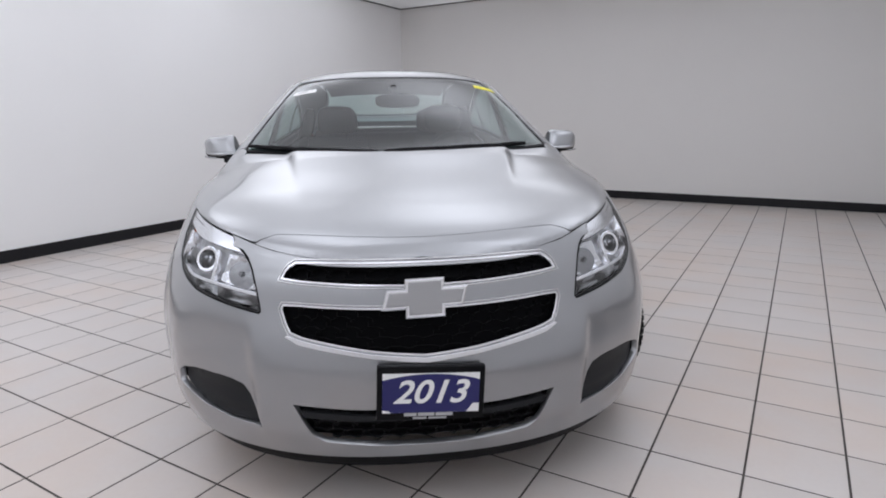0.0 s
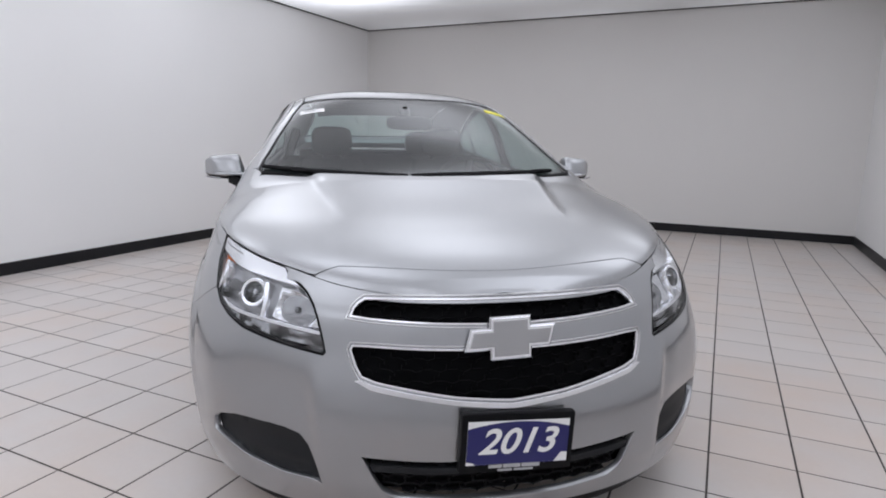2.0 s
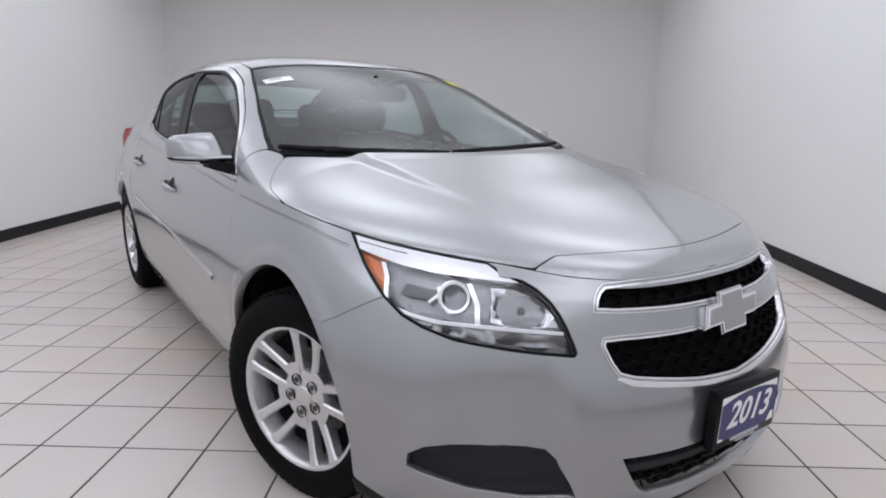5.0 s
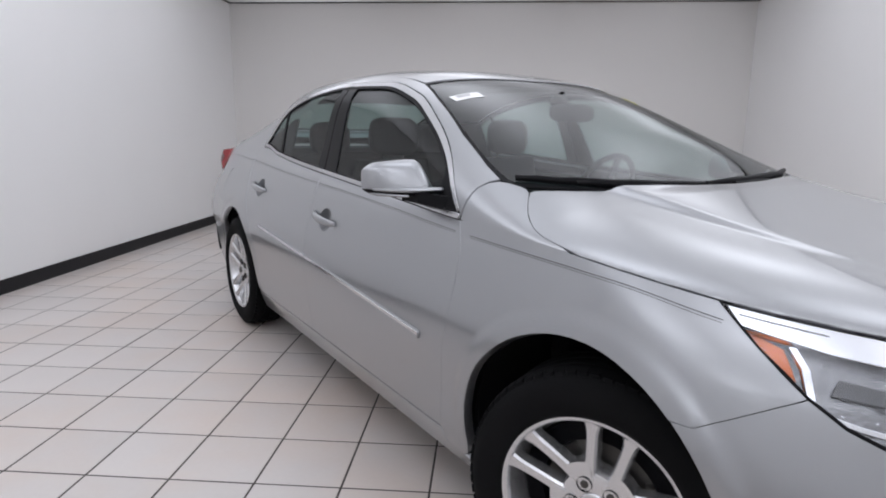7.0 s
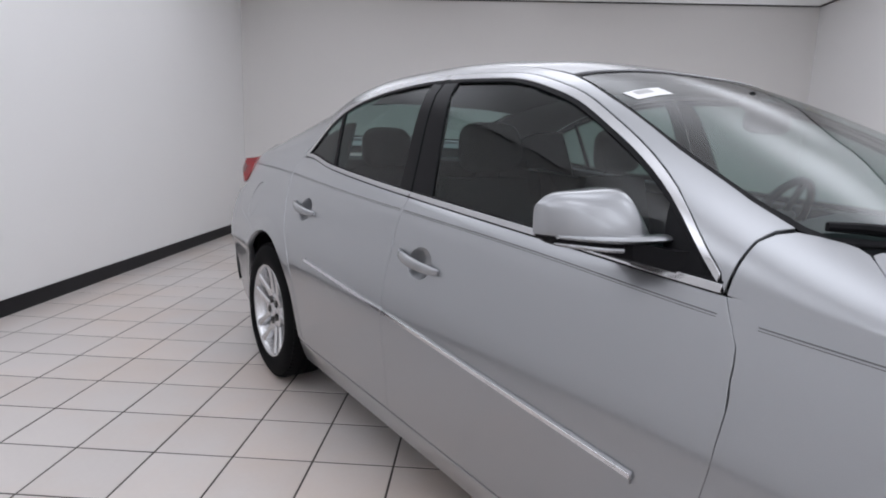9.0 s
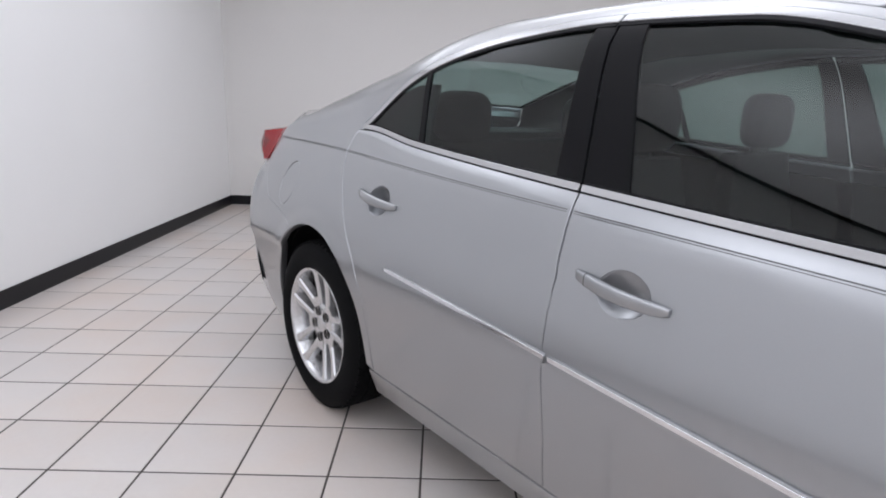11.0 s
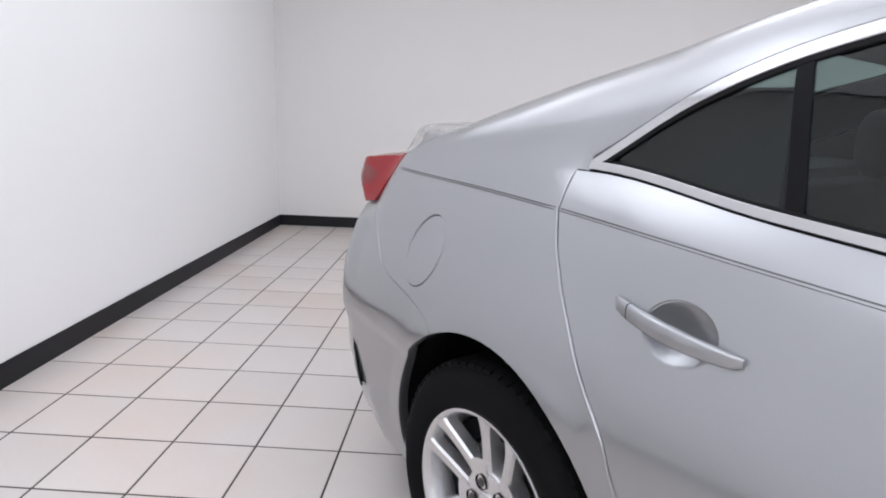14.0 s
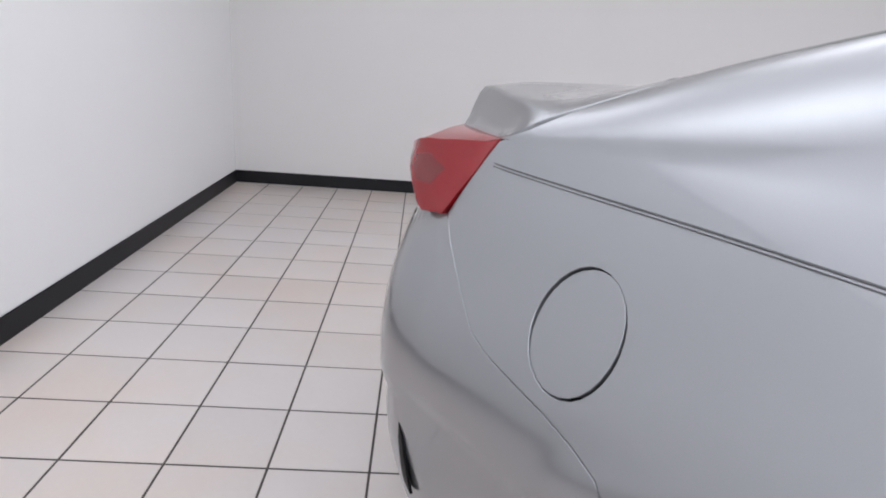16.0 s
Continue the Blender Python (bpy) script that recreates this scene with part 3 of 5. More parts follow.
def build_hood():
    sides = [(upper(y, 1)[0] - .0002, y) for y in (.338, .36, .40, .45, .5, .6, .694, .8, .9, 1.0)] + HOOD_CORNER
    front = [(x, nose_line(x)) for x in [.0001] + [.495 * i / 30 for i in range(1, 31)] + [.51, .525]]
    half = front + sides + HOOD_BACK
    ring = half + [(0, 1.148)] + [(-x, y) for x, y in reversed(half)]
    return panel("hood", ring, top_chart, PAINT, step=.016, shape=hood_relief, depth=.018, gap=.0014)


def build_side(s):
    """The panels of one side; s is -1 for the side with the filler cap."""
    fender = yz([(.694, .8842), (.60, .818), (.508, .754), (.655, .662)], .04) + yz(arc(*FRONT_ARCH, 128, 2), .06) + yz([(1.355, .27), (1.38, .25), (1.47, .25)] + DOOR_FRONT, .05) + yz(list(reversed(belt(.694, 1.478, 28))), .2)
    fender = [p for i, p in enumerate(fender) if math.hypot(p[0] - fender[i - 1][0], p[1] - fender[i - 1][1]) > 1e-4]
    fen = panel("front_fender", fender, low_chart, PAINT, side=s, step=.022, depth=.03, gap=.0012, flush=flush_low(1.06, 1.468), shape=arch_lip, arches=(FRONT_ARCH, REAR_ARCH))
    corner = [(1.478, .9)] + [(y, .9 * b_of_x(y, x)) for x, y in ((.79, 1.462), (.765, 1.445), (.742, 1.422), (.730, 1.395), (.718, 1.36), (.714, 1.338), (.720, 1.3185))] + [(y + .0015, .9 * b_of_x(y + .0015, x + .0012)) for x, y in reversed(HOOD_CORNER)] + [(1.03, .9)] + [(y, .9) for y in (1.1, 1.15, 1.2, 1.3, 1.40)]
    panel("fender_corner", corner, upper_chart, PAINT, parent=fen, side=s, step=.03, gap=.0008, flush=flush_up(1.06, 1.468))
    front = panel("front_door", yz(DOOR_FRONT, .05) + yz(belt(1.49, 2.59), .05) + yz(list(reversed(DOOR_MIDDLE)), .05), low_chart, PAINT, side=s, step=.035, depth=.02, holes=(cup(2.410, .831),))
    rear = panel("rear_door", yz(DOOR_MIDDLE, .05) + yz(belt(2.61, 3.718), .05) + yz(list(reversed(DOOR_REAR)), .05), low_chart, PAINT, side=s, step=.03, depth=.02, holes=(cup(3.371, .8865),), gap=.0025, shape=arch_lip, arches=(FRONT_ARCH, REAR_ARCH))
    quarter = yz(list(reversed(DOOR_REAR))[:-1], .05) + yz([(3.36, .30)] + arc(*REAR_ARCH, 186, 62), .05) + yz(SEAM_TAIL, .04) + yz([(4.43, 1.01), (4.405, z_belt(4.405) - .004)], .04) + yz(list(reversed(belt(3.748, 4.395, 24))), .2)
    quarter = list(reversed(quarter))
    hole = [(u_of_y(4.090 + .074 * math.cos(a), .864 + .087 * math.sin(a)), .864 + .087 * math.sin(a)) for a in [2 * math.pi * i / 28 for i in range(28)]]
    q = panel("rear_quarter", quarter, low_chart, PAINT, side=s, step=.022, depth=.03, holes=(hole,) if s < 0 else (), flush=flush_low(3.699, 4.39), shape=arch_lip, arches=(FRONT_ARCH, REAR_ARCH))
    if s < 0:
        panel("fuel_flap", hole, low_chart, PAINT, parent=q, side=s, step=.03, gap=.0025, depth=.02, lift=-.001)
    # half-round bead added along the quarter's front edge to catch the seam's highlight
    bm = bmesh.new()
    line = [(y + .0052, z) for y, z in dense(DOOR_REAR[1:-1], .02, False)]
    rise = [Vector(lower(u_of_y(y, z), z)) - chart_normal(low_chart, u_of_y(y, z), z) * .0022 for y, z in line]
    tube(bm, [(s * p.x, p.y, p.z) for p in rise], .0040, 10)
    part("flange", bm, PAINT, q)
    sill = yz([(1.36, .20), (3.39, .20), (3.39, .295), (1.495, .295), (1.475, .25), (1.36, .25)], .05, True)
    panel("sill", sill, low_chart, PAINT, side=s, step=.04, gap=.002)
    # pillars and roof rail in one sheet, round the side windows
    ring = [(y, .9 * b_of_z(y, dlo_top(y) + .006)) for y in [1.50 + .05 * i for i in range(44)] + [3.695]]
    ring = [(1.484, .9)] + ring + [(3.70, .9)] + [(y, .9) for y in [3.72 + (4.395 - 3.72) * i / 24 for i in range(25)]]
    inner = [(y, .9 * b_of_x(y, x)) for x, y in ((.735, 4.41), (.722, 4.35), (.66, 4.285), (.575, 4.19), (.545, 4.0), (.51, 3.8), (.495, 3.6), (.50, 3.42), (.53, 3.1), (.54, 2.75), (.538, 2.4), (.548, 2.16), (.60, 1.97), (.67, 1.715), (.717, 1.52), (.734, 1.428), (.757, 1.4495), (.79, 1.4665))]
    panel("roof_rail", ring + inner, upper_chart, PAINT, side=s, step=.03, depth=.012, flush=flush_up(3.699, 4.39))
    # side windows
    return front, rear


def b_of_x(y, x):
    lo, hi = 0.0, 1.0
    for _ in range(30):
        m = (lo + hi) / 2
        lo, hi = (m, hi) if upper(y, m)[0] < x else (lo, m)
    return lo


dlo_top = smooth_curve([1.485, 1.66, 1.865, 2.11, 2.36, 2.72, 2.95, 3.13, 3.30, 3.48, 3.70], [.964, 1.118, 1.239, 1.347, 1.401, 1.412, 1.396, 1.370, 1.330, 1.260, 1.114])


def chrome_width(y):
    return .0125 + .0055 * min(max((y - 2.6) / .7, 0), 1)


def glass_edge(y0, y1, n=14, d=.012):
    return [(y0 + (y1 - y0) * i / n, dlo_top(y0 + (y1 - y0) * i / n) - d) for i in range(n + 1)]


def sill_edge(y0, y1, n=8, d=.016):
    return [(y0 + (y1 - y0) * i / n, z_belt(y0 + (y1 - y0) * i / n) + d) for i in range(n + 1)]


def build_windows(s, front, rear):
    fr = sill_edge(1.62, 2.470) + list(reversed(glass_edge(1.66, 2.578)))
    panel("window_glass", fr, side_chart, TINT, parent=front, side=s, step=.06, gap=.0, depth=.003, lift=-.006)
    panel("mirror_sail", sill_edge(1.515, 1.618, 4) + list(reversed(glass_edge(1.53, 1.656, 6))), side_chart, BLACK, parent=front, side=s, step=.03, gap=.0, depth=.006, lift=-.003)
    panel("pillar_cover", sill_edge(2.472, 2.597, 4) + list(reversed(glass_edge(2.58, 2.655, 4))), side_chart, GLOSS_BLACK, parent=front, side=s, step=.05, gap=.001, depth=.008, lift=-.002)
    panel("pillar_cover", sill_edge(2.604, 2.684, 3) + list(reversed(glass_edge(2.662, 2.72, 4))), side_chart, GLOSS_BLACK, parent=rear, side=s, step=.05, gap=.001, depth=.008, lift=-.002)
    panel("window_glass", sill_edge(2.686, 3.262) + list(reversed(glass_edge(2.722, 3.318))), side_chart, TINT, parent=rear, side=s, step=.06, gap=.0, depth=.003, lift=-.006)
    panel("division_bar", sill_edge(3.264, 3.29, 2) + list(reversed(glass_edge(3.32, 3.342, 2))), side_chart, BLACK, parent=rear, side=s, step=.03, gap=.0, depth=.006, lift=-.002)
    panel("quarter_glass", sill_edge(3.292, 3.62) + list(reversed(glass_edge(3.344, 3.64))), side_chart, TINT, parent=rear, side=s, step=.05, gap=.0, depth=.003, lift=-.006)
    # bright strips: along the belt and over the windows
    for y0, y1, door in ((1.49, 2.595, front), (2.605, 3.69, rear)):
        n = 30
        ys = [y0 + (y1 - y0) * i / n for i in range(n + 1)]
        panel("belt_moulding", [(y, z_belt(y) + .003) for y in ys] + [(y, z_belt(y) + .0165) for y in reversed(ys)], side_chart, TRIM, parent=door, side=s, step=.05, gap=.0, depth=.008, lift=.004)
        panel("belt_groove", [(y, z_belt(y) + .0005) for y in ys] + [(y, z_belt(y) + .0035) for y in reversed(ys)], side_chart, BLACK, parent=door, side=s, step=.05, gap=.0, depth=.006, lift=.0006)
        panel("window_seal", [(y, z_belt(y) + .0168) for y in ys] + [(y, z_belt(y) + .022) for y in reversed(ys)], side_chart, BLACK, parent=door, side=s, step=.05, gap=.0, depth=.006, lift=.001)
        ys = [y0 + .01 + (2.655 - y0 - .01) * i / n for i in range(n + 1)] if door is front else [2.665 + (3.695 - 2.665) * i / n for i in range(n + 1)]
        panel("window_moulding", [(y, dlo_top(y) - chrome_width(y)) for y in ys] + [(y, dlo_top(y) + .002) for y in reversed(ys)], side_chart, TRIM, parent=door, side=s, step=.05, gap=.0, depth=.008, lift=.002)
        panel("window_seal", [(y, dlo_top(y) - chrome_width(y) - .0095) for y in ys] + [(y, dlo_top(y) - chrome_width(y) - .0005) for y in reversed(ys)], side_chart, BLACK, parent=door, side=s, step=.05, gap=.0, depth=.006, lift=-.001)


def build_top():
    screen = [(.722, 1.374), (.66, 1.316), (.60, 1.275), (.522, 1.240), (.425, 1.213), (.2, 1.173)]
    up = [(.727, 1.42), (.712, 1.52), (.667, 1.715), (.597, 1.97), (.544, 2.158), (.40, 2.125), (.2, 2.10)]
    ring = list(reversed(screen)) + up
    ring = ring + [(0, 2.092)] + [(-x, y) for x, y in reversed(ring)] + [(0, 1.168)]
    panel("windscreen", ring, top_chart, SHIELD, step=.05, gap=.001, depth=.004, lift=-.004)
    side = [(.536, 2.17), (.534, 2.4), (.536, 2.75), (.526, 3.1), (.497, 3.40)]
    roof = [(0, 2.098), (.2, 2.106), (.40, 2.131)] + side + [(.3, 3.425)]
    panel("roof", roof + [(0, 3.435)] + [(-x, y) for x, y in reversed(roof[1:])], top_chart, PAINT, step=.035, depth=.008)
    back = [(0, 3.445), (.3, 3.435), (.495, 3.42), (.49, 3.6), (.505, 3.8), (.54, 4.0), (.57, 4.19), (.45, 4.235), (.2, 4.26)]
    panel("rear_screen", back + [(0, 4.265)] + [(-x, y) for x, y in reversed(back[1:])], top_chart, SHIELD, step=.05, gap=.001, depth=.004, lift=-.004)
    lid = [(0, 4.275), (.2, 4.27), (.45, 4.245), (.578, 4.20), (.66, 4.295), (.716, 4.36), (.722, 4.40), (.694, 4.45), (.645, 4.54), (.59, 4.64), (.54, 4.728), (.50, 4.742), (.3, 4.755)]
    panel("boot_lid", lid + [(0, 4.76)] + [(-x, y) for x, y in reversed(lid[1:])], lid_chart, PAINT, step=.016, depth=.06)


def lid_chart(x, y):
    """The boot lid: flat on top, with a raised rear lip whose ends fall steeply to the lamps."""
    ease = lambda t: min(max(t, 0), 1) ** 2 * (3 - 2 * min(max(t, 0), 1))
    shell = top_z(x, y)
    e = (1.152 - .004 * (x / .5) ** 2 - shell) / .008
    top = shell + .008 * (math.log1p(math.exp(e)) if e < 30 else e)
    d = (.722 - abs(x)) * .878 - (y - 4.40) * .480
    edge = 1.080 - .06 * max(0, y - 4.40)
    t = ease((y - 4.32) / .15)
    return x, y, shell * (1 - t) + t * (edge + (top - edge) * ease(d / .062))


def rear_swell(u, z):
    """The rear bumper's shelf below the lamp and its lower step."""
    ease = lambda t: min(max(t, 0), 1) ** 2 * (3 - 2 * min(max(t, 0), 1))
    y = y_of_u(u, z)
    return .024 * ease((y - 4.40) / .14) * ease((.945 - z) / .06) + .014 / (1 + math.exp(-(z - .60 + .2 * max(0, y - 4.4)) / .007)) - .014


lamp_rim = smooth_curve([4.408, 4.46, 4.52, 4.60, 4.70], [1.083, 1.066, 1.046, 1.034, 1.032])


def lamp_bulge(u, z):
    """How far the tail lamp stands out of the shell: it keeps its width up to its top edge."""
    step = lambda t: min(max(t, 0), 1) ** 2 * (3 - 2 * min(max(t, 0), 1))
    return .001 + .068 * step((y_of_u(u, z) - 4.425) / .15) * step((z - .865) / .13) ** .8


def tail_lamp(s, outline):
    lens = panel("tail_lamp", outline, low_chart, RED, side=s, step=.022, depth=.03, label="red tail lamp lens", shape=lamp_bulge)
    # upper face, from the lens's top edge to the boot lid
    rows, n = [], 18
    for i in range(n + 1):
        t = i / n
        y = 4.412 + (4.72 - 4.412) * t
        z = lamp_rim(y) - .003
        u = u_of_y(y, z)
        p = Vector(lower(u, z)) + chart_normal(low_chart, u, z) * (lamp_bulge(u, z) - .0005)
        q = Vector((.719 - (.719 - .536) * t, 4.404 + (4.732 - 4.404) * t, 0))
        q.z = 1.078 - .018 * t
        rows.append([p.lerp(q, k / 5) + Vector((0, 0, .006 * math.sin(math.pi * k / 5) * min(1, 6 * t))) for k in range(6)] + [q - Vector((0, 0, .03))])
    verts = [Vector((v.x * s, v.y, v.z)) for r in rows for v in r]
    w = len(rows[0])
    faces = [(a, a + 1, a + w + 1, a + w) for i in range(n) for a in range(i * w, i * w + w - 1)]
    mesh("lamp_top", verts, faces if s < 0 else [tuple(reversed(f)) for f in faces], RED, lens, normals=[Vector((.35 * s * (1 - k / w), .15, 1)).normalized() for _ in rows for k in range(w)])
    glow = lambda y, z: (u_of_y(y, z), z)
    panel("inner_lens", [glow(4.488, 1.0), glow(4.505, .965), glow(4.545, .96), glow(4.56, 1.0), glow(4.525, 1.014)], low_chart, DEEP_RED, lens, s, step=.02, gap=0, depth=.002, shape=lambda u, z: lamp_bulge(u, z) + .0008, label="darker red inner lens")


def build_tail():
    """Rear bumper, boot face and lamps."""
    u_end = lambda z: u_of_y(y_tail(z) - 1e-6, z)
    bump = yz([(4.06, .21), (4.3, .21), (4.6, .21)], .08) + [(u_end(.21), .21), (u_end(.70), .70)] + yz([(4.836, .71), (4.70, .885), (4.52, .925)], .05) + yz(list(reversed(SEAM_TAIL)), .05) + yz(arc(*REAR_ARCH, 61, -12, 12), .06)
    for s in (-1, 1):
        b = panel("rear_bumper", bump, low_chart, PAINT, side=s, step=.03, depth=.03, gap=.003, shape=lambda u, z: rear_swell(u, z) + arch_lip(u, z), arches=(REAR_ARCH,))
        panel("bumper_insert", yz([(4.42, .36), (4.455, .48), (4.50, .545), (4.58, .53), (4.64, .36)], .2, True), low_chart, BLACK, parent=b, side=s, step=.04, lift=-.001, gap=0, depth=.006)
        lamp = yz([(4.408, z_belt(4.408) - .002), (4.430, 1.01), (4.462, .930), (4.53, .912)], .05) + [(u_of_y(4.80, .95), .95), (u_of_y(4.78, 1.03), 1.03)] + yz([(y, lamp_rim(y)) for y in (4.70, 4.60, 4.52, 4.46)], .05)
        tail_lamp(s, lamp)
        face = yz([(4.842, .715), (4.72, .893)], .05) + [(u_of_y(4.812, .948), .948), (u_of_y(4.796, 1.028), 1.028), (u_end(1.05), 1.05), (u_end(.715), .715)]
        panel("boot_face", face, low_chart, PAINT, side=s, step=.04)


bumper = build_nose()
build_hood()
doors = {}
for s in (-1, 1):
    doors[s] = build_side(s)
    build_windows(s, *doors[s])
build_top()
build_tail()

# ---- car details: lamps, grilles, handles, mirrors, wheels, cabin ----
def strip(pts, chart, mat, name, parent, side=1, width=.004, lift=.001, depth=.002, step=.05):
    """A thin band along a line on a chart."""
    n = len(pts)
    a, b = [], []
    for i in range(n):
        p, q = pts[max(i - 1, 0)], pts[min(i + 1, n - 1)]
        d = Vector((q[0] - p[0], q[1] - p[1])).normalized()
        a.append((pts[i][0] - d.y * width / 2, pts[i][1] + d.x * width / 2))
        b.append((pts[i][0] + d.y * width / 2, pts[i][1] - d.x * width / 2))
    return panel(name, a + list(reversed(b)), chart, mat, parent, side, step=step, gap=0, depth=depth, lift=lift)


def loft(bm, rings, close=True):
    rows = [[bm.verts.new(p) for p in r] for r in rings]
    for r1, r2 in zip(rows, rows[1:]):
        n = len(r1)
        for k in range(n):
            bm.faces.new((r1[k], r1[(k + 1) % n], r2[(k + 1) % n], r2[k]))
    if close:
        bm.faces.new(rows[0])
        bm.faces.new(rows[-1])


def lathe(bm, outline, n=64, axis=Vector((0, 0, 0))):
    """Turns (radius, x) round the x axis."""
    rows = []
    for r, x in outline:
        rows.append([bm.verts.new((x + axis.x, r * math.cos(2 * math.pi * k / n) + axis.y, r * math.sin(2 * math.pi * k / n) + axis.z)) for k in range(n)])
    for r1, r2 in zip(rows, rows[1:]):
        for k in range(n):
            bm.faces.new((r1[k], r1[(k + 1) % n], r2[(k + 1) % n], r2[k]))


def rounded_block(bm, centre, size, power=4.0, n=14, m=24):
    """A soft block: a superellipsoid."""
    f = lambda c, e: math.copysign(abs(c) ** e, c)
    e = 2 / power
    rings = []
    for i in range(1, n):
        t = -math.pi / 2 + math.pi * i / n
        rings.append([Vector(centre) + Vector((size[0] / 2 * f(math.cos(t), e) * f(math.cos(2 * math.pi * k / m), e), size[1] / 2 * f(math.cos(t), e) * f(math.sin(2 * math.pi * k / m), e), size[2] / 2 * f(math.sin(t), e))) for k in range(m)])
    loft(bm, rings)


BUCKET = surface("lamp_reflector", (.66, .66, .68), .07, metal=1.0, grain=.2, grain_scale=30, bump=.002, wear=.2)
LAMP_GREY = surface("lamp_shroud", (.27, .27, .28), .22, metal=.8, coat=.5, grain=.6, grain_scale=60, bump=.003, wear=.2)
MESH = surface("matt_black_mesh", (.004, .004, .0045), .8, spec=.06, wear=.2)
SATIN = surface("satin_silver", (.36, .36, .365), .30, metal=.9, wear=.05)
PALE = surface("grey_print", (.42, .42, .43), .5, wear=.05)
PIN = surface("dark_pinstripe", (.09, .09, .095), .4, wear=.1)


def lamp_hole():
    """The opening in the lamp's black rim: the rim is broad below and at the inner end, a hair wide along the top."""
    ring = dense(HEADLAMP, .03)
    out = []
    for p, q, r in zip(ring, inset(ring, .0055), inset(ring, .0012)):
        out.append(r if p[1] > z_belt(y_of_u(*p)) - .004 else q)
    return out


SHROUD = surface("bulb_shroud", (.13, .13, .135), .25, metal=.6, wear=.2)
LAMP_CHROME = surface("lamp_chrome", (.84, .84, .86), .2, metal=1.0, wear=.08)


def headlamp(s):
    lamp = panel("headlamp", HEADLAMP, low_chart, GLOSS_BLACK, side=s, step=.03, gap=.0006, depth=.012, holes=(lamp_hole(),), lift=-.001, label="clear headlamp with chrome reflectors and amber marker")
    panel("lens", inset(dense(HEADLAMP, .03), .0014), low_chart, LENS, lamp, s, step=.03, gap=0, depth=.002, lift=-.002, label="clear lens")
    panel("housing", inset(dense(HEADLAMP, .03), .004), low_chart, LAMP_GREY, lamp, s, step=.03, gap=0, depth=.002, lift=-.036)
    xz = lambda x, z: (u_of_x(x, z), z)
    yy = lambda y, z: (u_of_y(y, z), z)
    band = [yy(y, z_belt(y) - .002) for y in (.676, .58, .48, .40, .36, .335)] + [xz(.560, .821), xz(.536, .805), xz(.560, .807), xz(.600, .811), yy(.382, .815), yy(.44, .819), yy(.508, .828), yy(.640, .852)]
    panel("reflector_band", band, low_chart, LAMP_CHROME, lamp, s, step=.02, gap=0, depth=.03, lift=-.005, label="bright chrome upper band")
    amber = [yy(.648, .852), yy(.605, .842), yy(.568, .830), yy(.542, .797), yy(.518, .760), yy(.535, .771), yy(.590, .814)]
    panel("side_marker", amber, low_chart, AMBER, lamp, s, step=.02, gap=0, depth=.02, lift=-.026, label="amber side marker")
    strip([yy(.556, .829), yy(.526, .80), yy(.500, .750)], low_chart, LAMP_CHROME, "bezel", lamp, s, width=.012, lift=-.004, depth=.045)
    strip([yy(y, z_belt(y) - .011) for y in (.652, .60, .55, .52)], low_chart, SHROUD, "band_groove", lamp, s, width=.0016, lift=-.0042, depth=.001)
    # outer reflector, projector, high beam
    bowl = lambda cu, cz, ru, rz: (lambda u, z: -.038 * max(0, 1 - ((u - cu) / ru) ** 2 - ((z - cz) / rz) ** 2))
    a = [yy(.508, .818), yy(.45, .808), yy(.395, .792), yy(.385, .765), yy(.41, .737), yy(.455, .740), yy(.488, .775)]
    ca = u_of_y(.45, .777)
    panel("reflector", a, low_chart, BUCKET, lamp, s, step=.014, gap=0, depth=.02, lift=-.024, shape=bowl(ca, .777, .09, .05))
    h = [xz(.598, .800), xz(.555, .797), xz(.527, .786), xz(.508, .760), xz(.499, .735), xz(.493, .710), xz(.60, .716), xz(.628, .722), xz(.612, .76)]
    ch = u_of_x(.56, .75)
    panel("reflector", h, low_chart, BUCKET, lamp, s, step=.014, gap=0, depth=.02, lift=-.024, shape=bowl(ch, .75, .075, .05))
    panel("bulb_shield", [yy(.478, .793), yy(.412, .784), yy(.406, .776), yy(.412, .764), yy(.478, .769)], low_chart, SHROUD, lamp, s, step=.02, gap=0, depth=.012, lift=-.016)
    strip([yy(.409, .791), yy(.400, .775), yy(.410, .757)], low_chart, LAMP_CHROME, "shield_edge", lamp, s, width=.005, lift=-.013, depth=.02)
    v, n = Vector(lower(ch, .752)), chart_normal(low_chart, ch, .752)
    bm = bmesh.new()
    tube(bm, [(s * p.x, p.y, p.z) for p in (v - n * .060, v - n * .034, v - n * .028)], [.010, .010, .006], 14)
    part("bulb_cap", bm, SHROUD, lamp)
    pts = [yy(.50, .738), yy(.43, .722), yy(.38, .714), xz(.66, .711), xz(.60, .707), xz(.490, .697)]
    strip(dense(pts, .03, False), low_chart, LAMP_CHROME, "bezel", lamp, s, width=.007, lift=-.010, depth=.03)
    strip([xz(.635, .803), xz(.640, .76), xz(.652, .716)], low_chart, LAMP_CHROME, "bezel", lamp, s, width=.012, lift=-.014, depth=.03)
    low = [yy(.485, .735), yy(.43, .716), xz(.70, .708), xz(.60, .701), xz(.489, .690), xz(.483, .664), xz(.60, .672), xz(.70, .687), yy(.42, .706)]
    panel("running_lamp", low, low_chart, LAMP_GREY, lamp, s, step=.02, gap=0, depth=.02, lift=-.014, shape=lambda u, z: .003 * math.sin(z * 700))
    # projector: ring, dark iris and glass dome
    v, n = Vector(lower(u_of_x(.672, .770), .770)), chart_normal(low_chart, u_of_x(.672, .770), .770)
    n = (n + Vector((0, -.8, 0))).normalized()
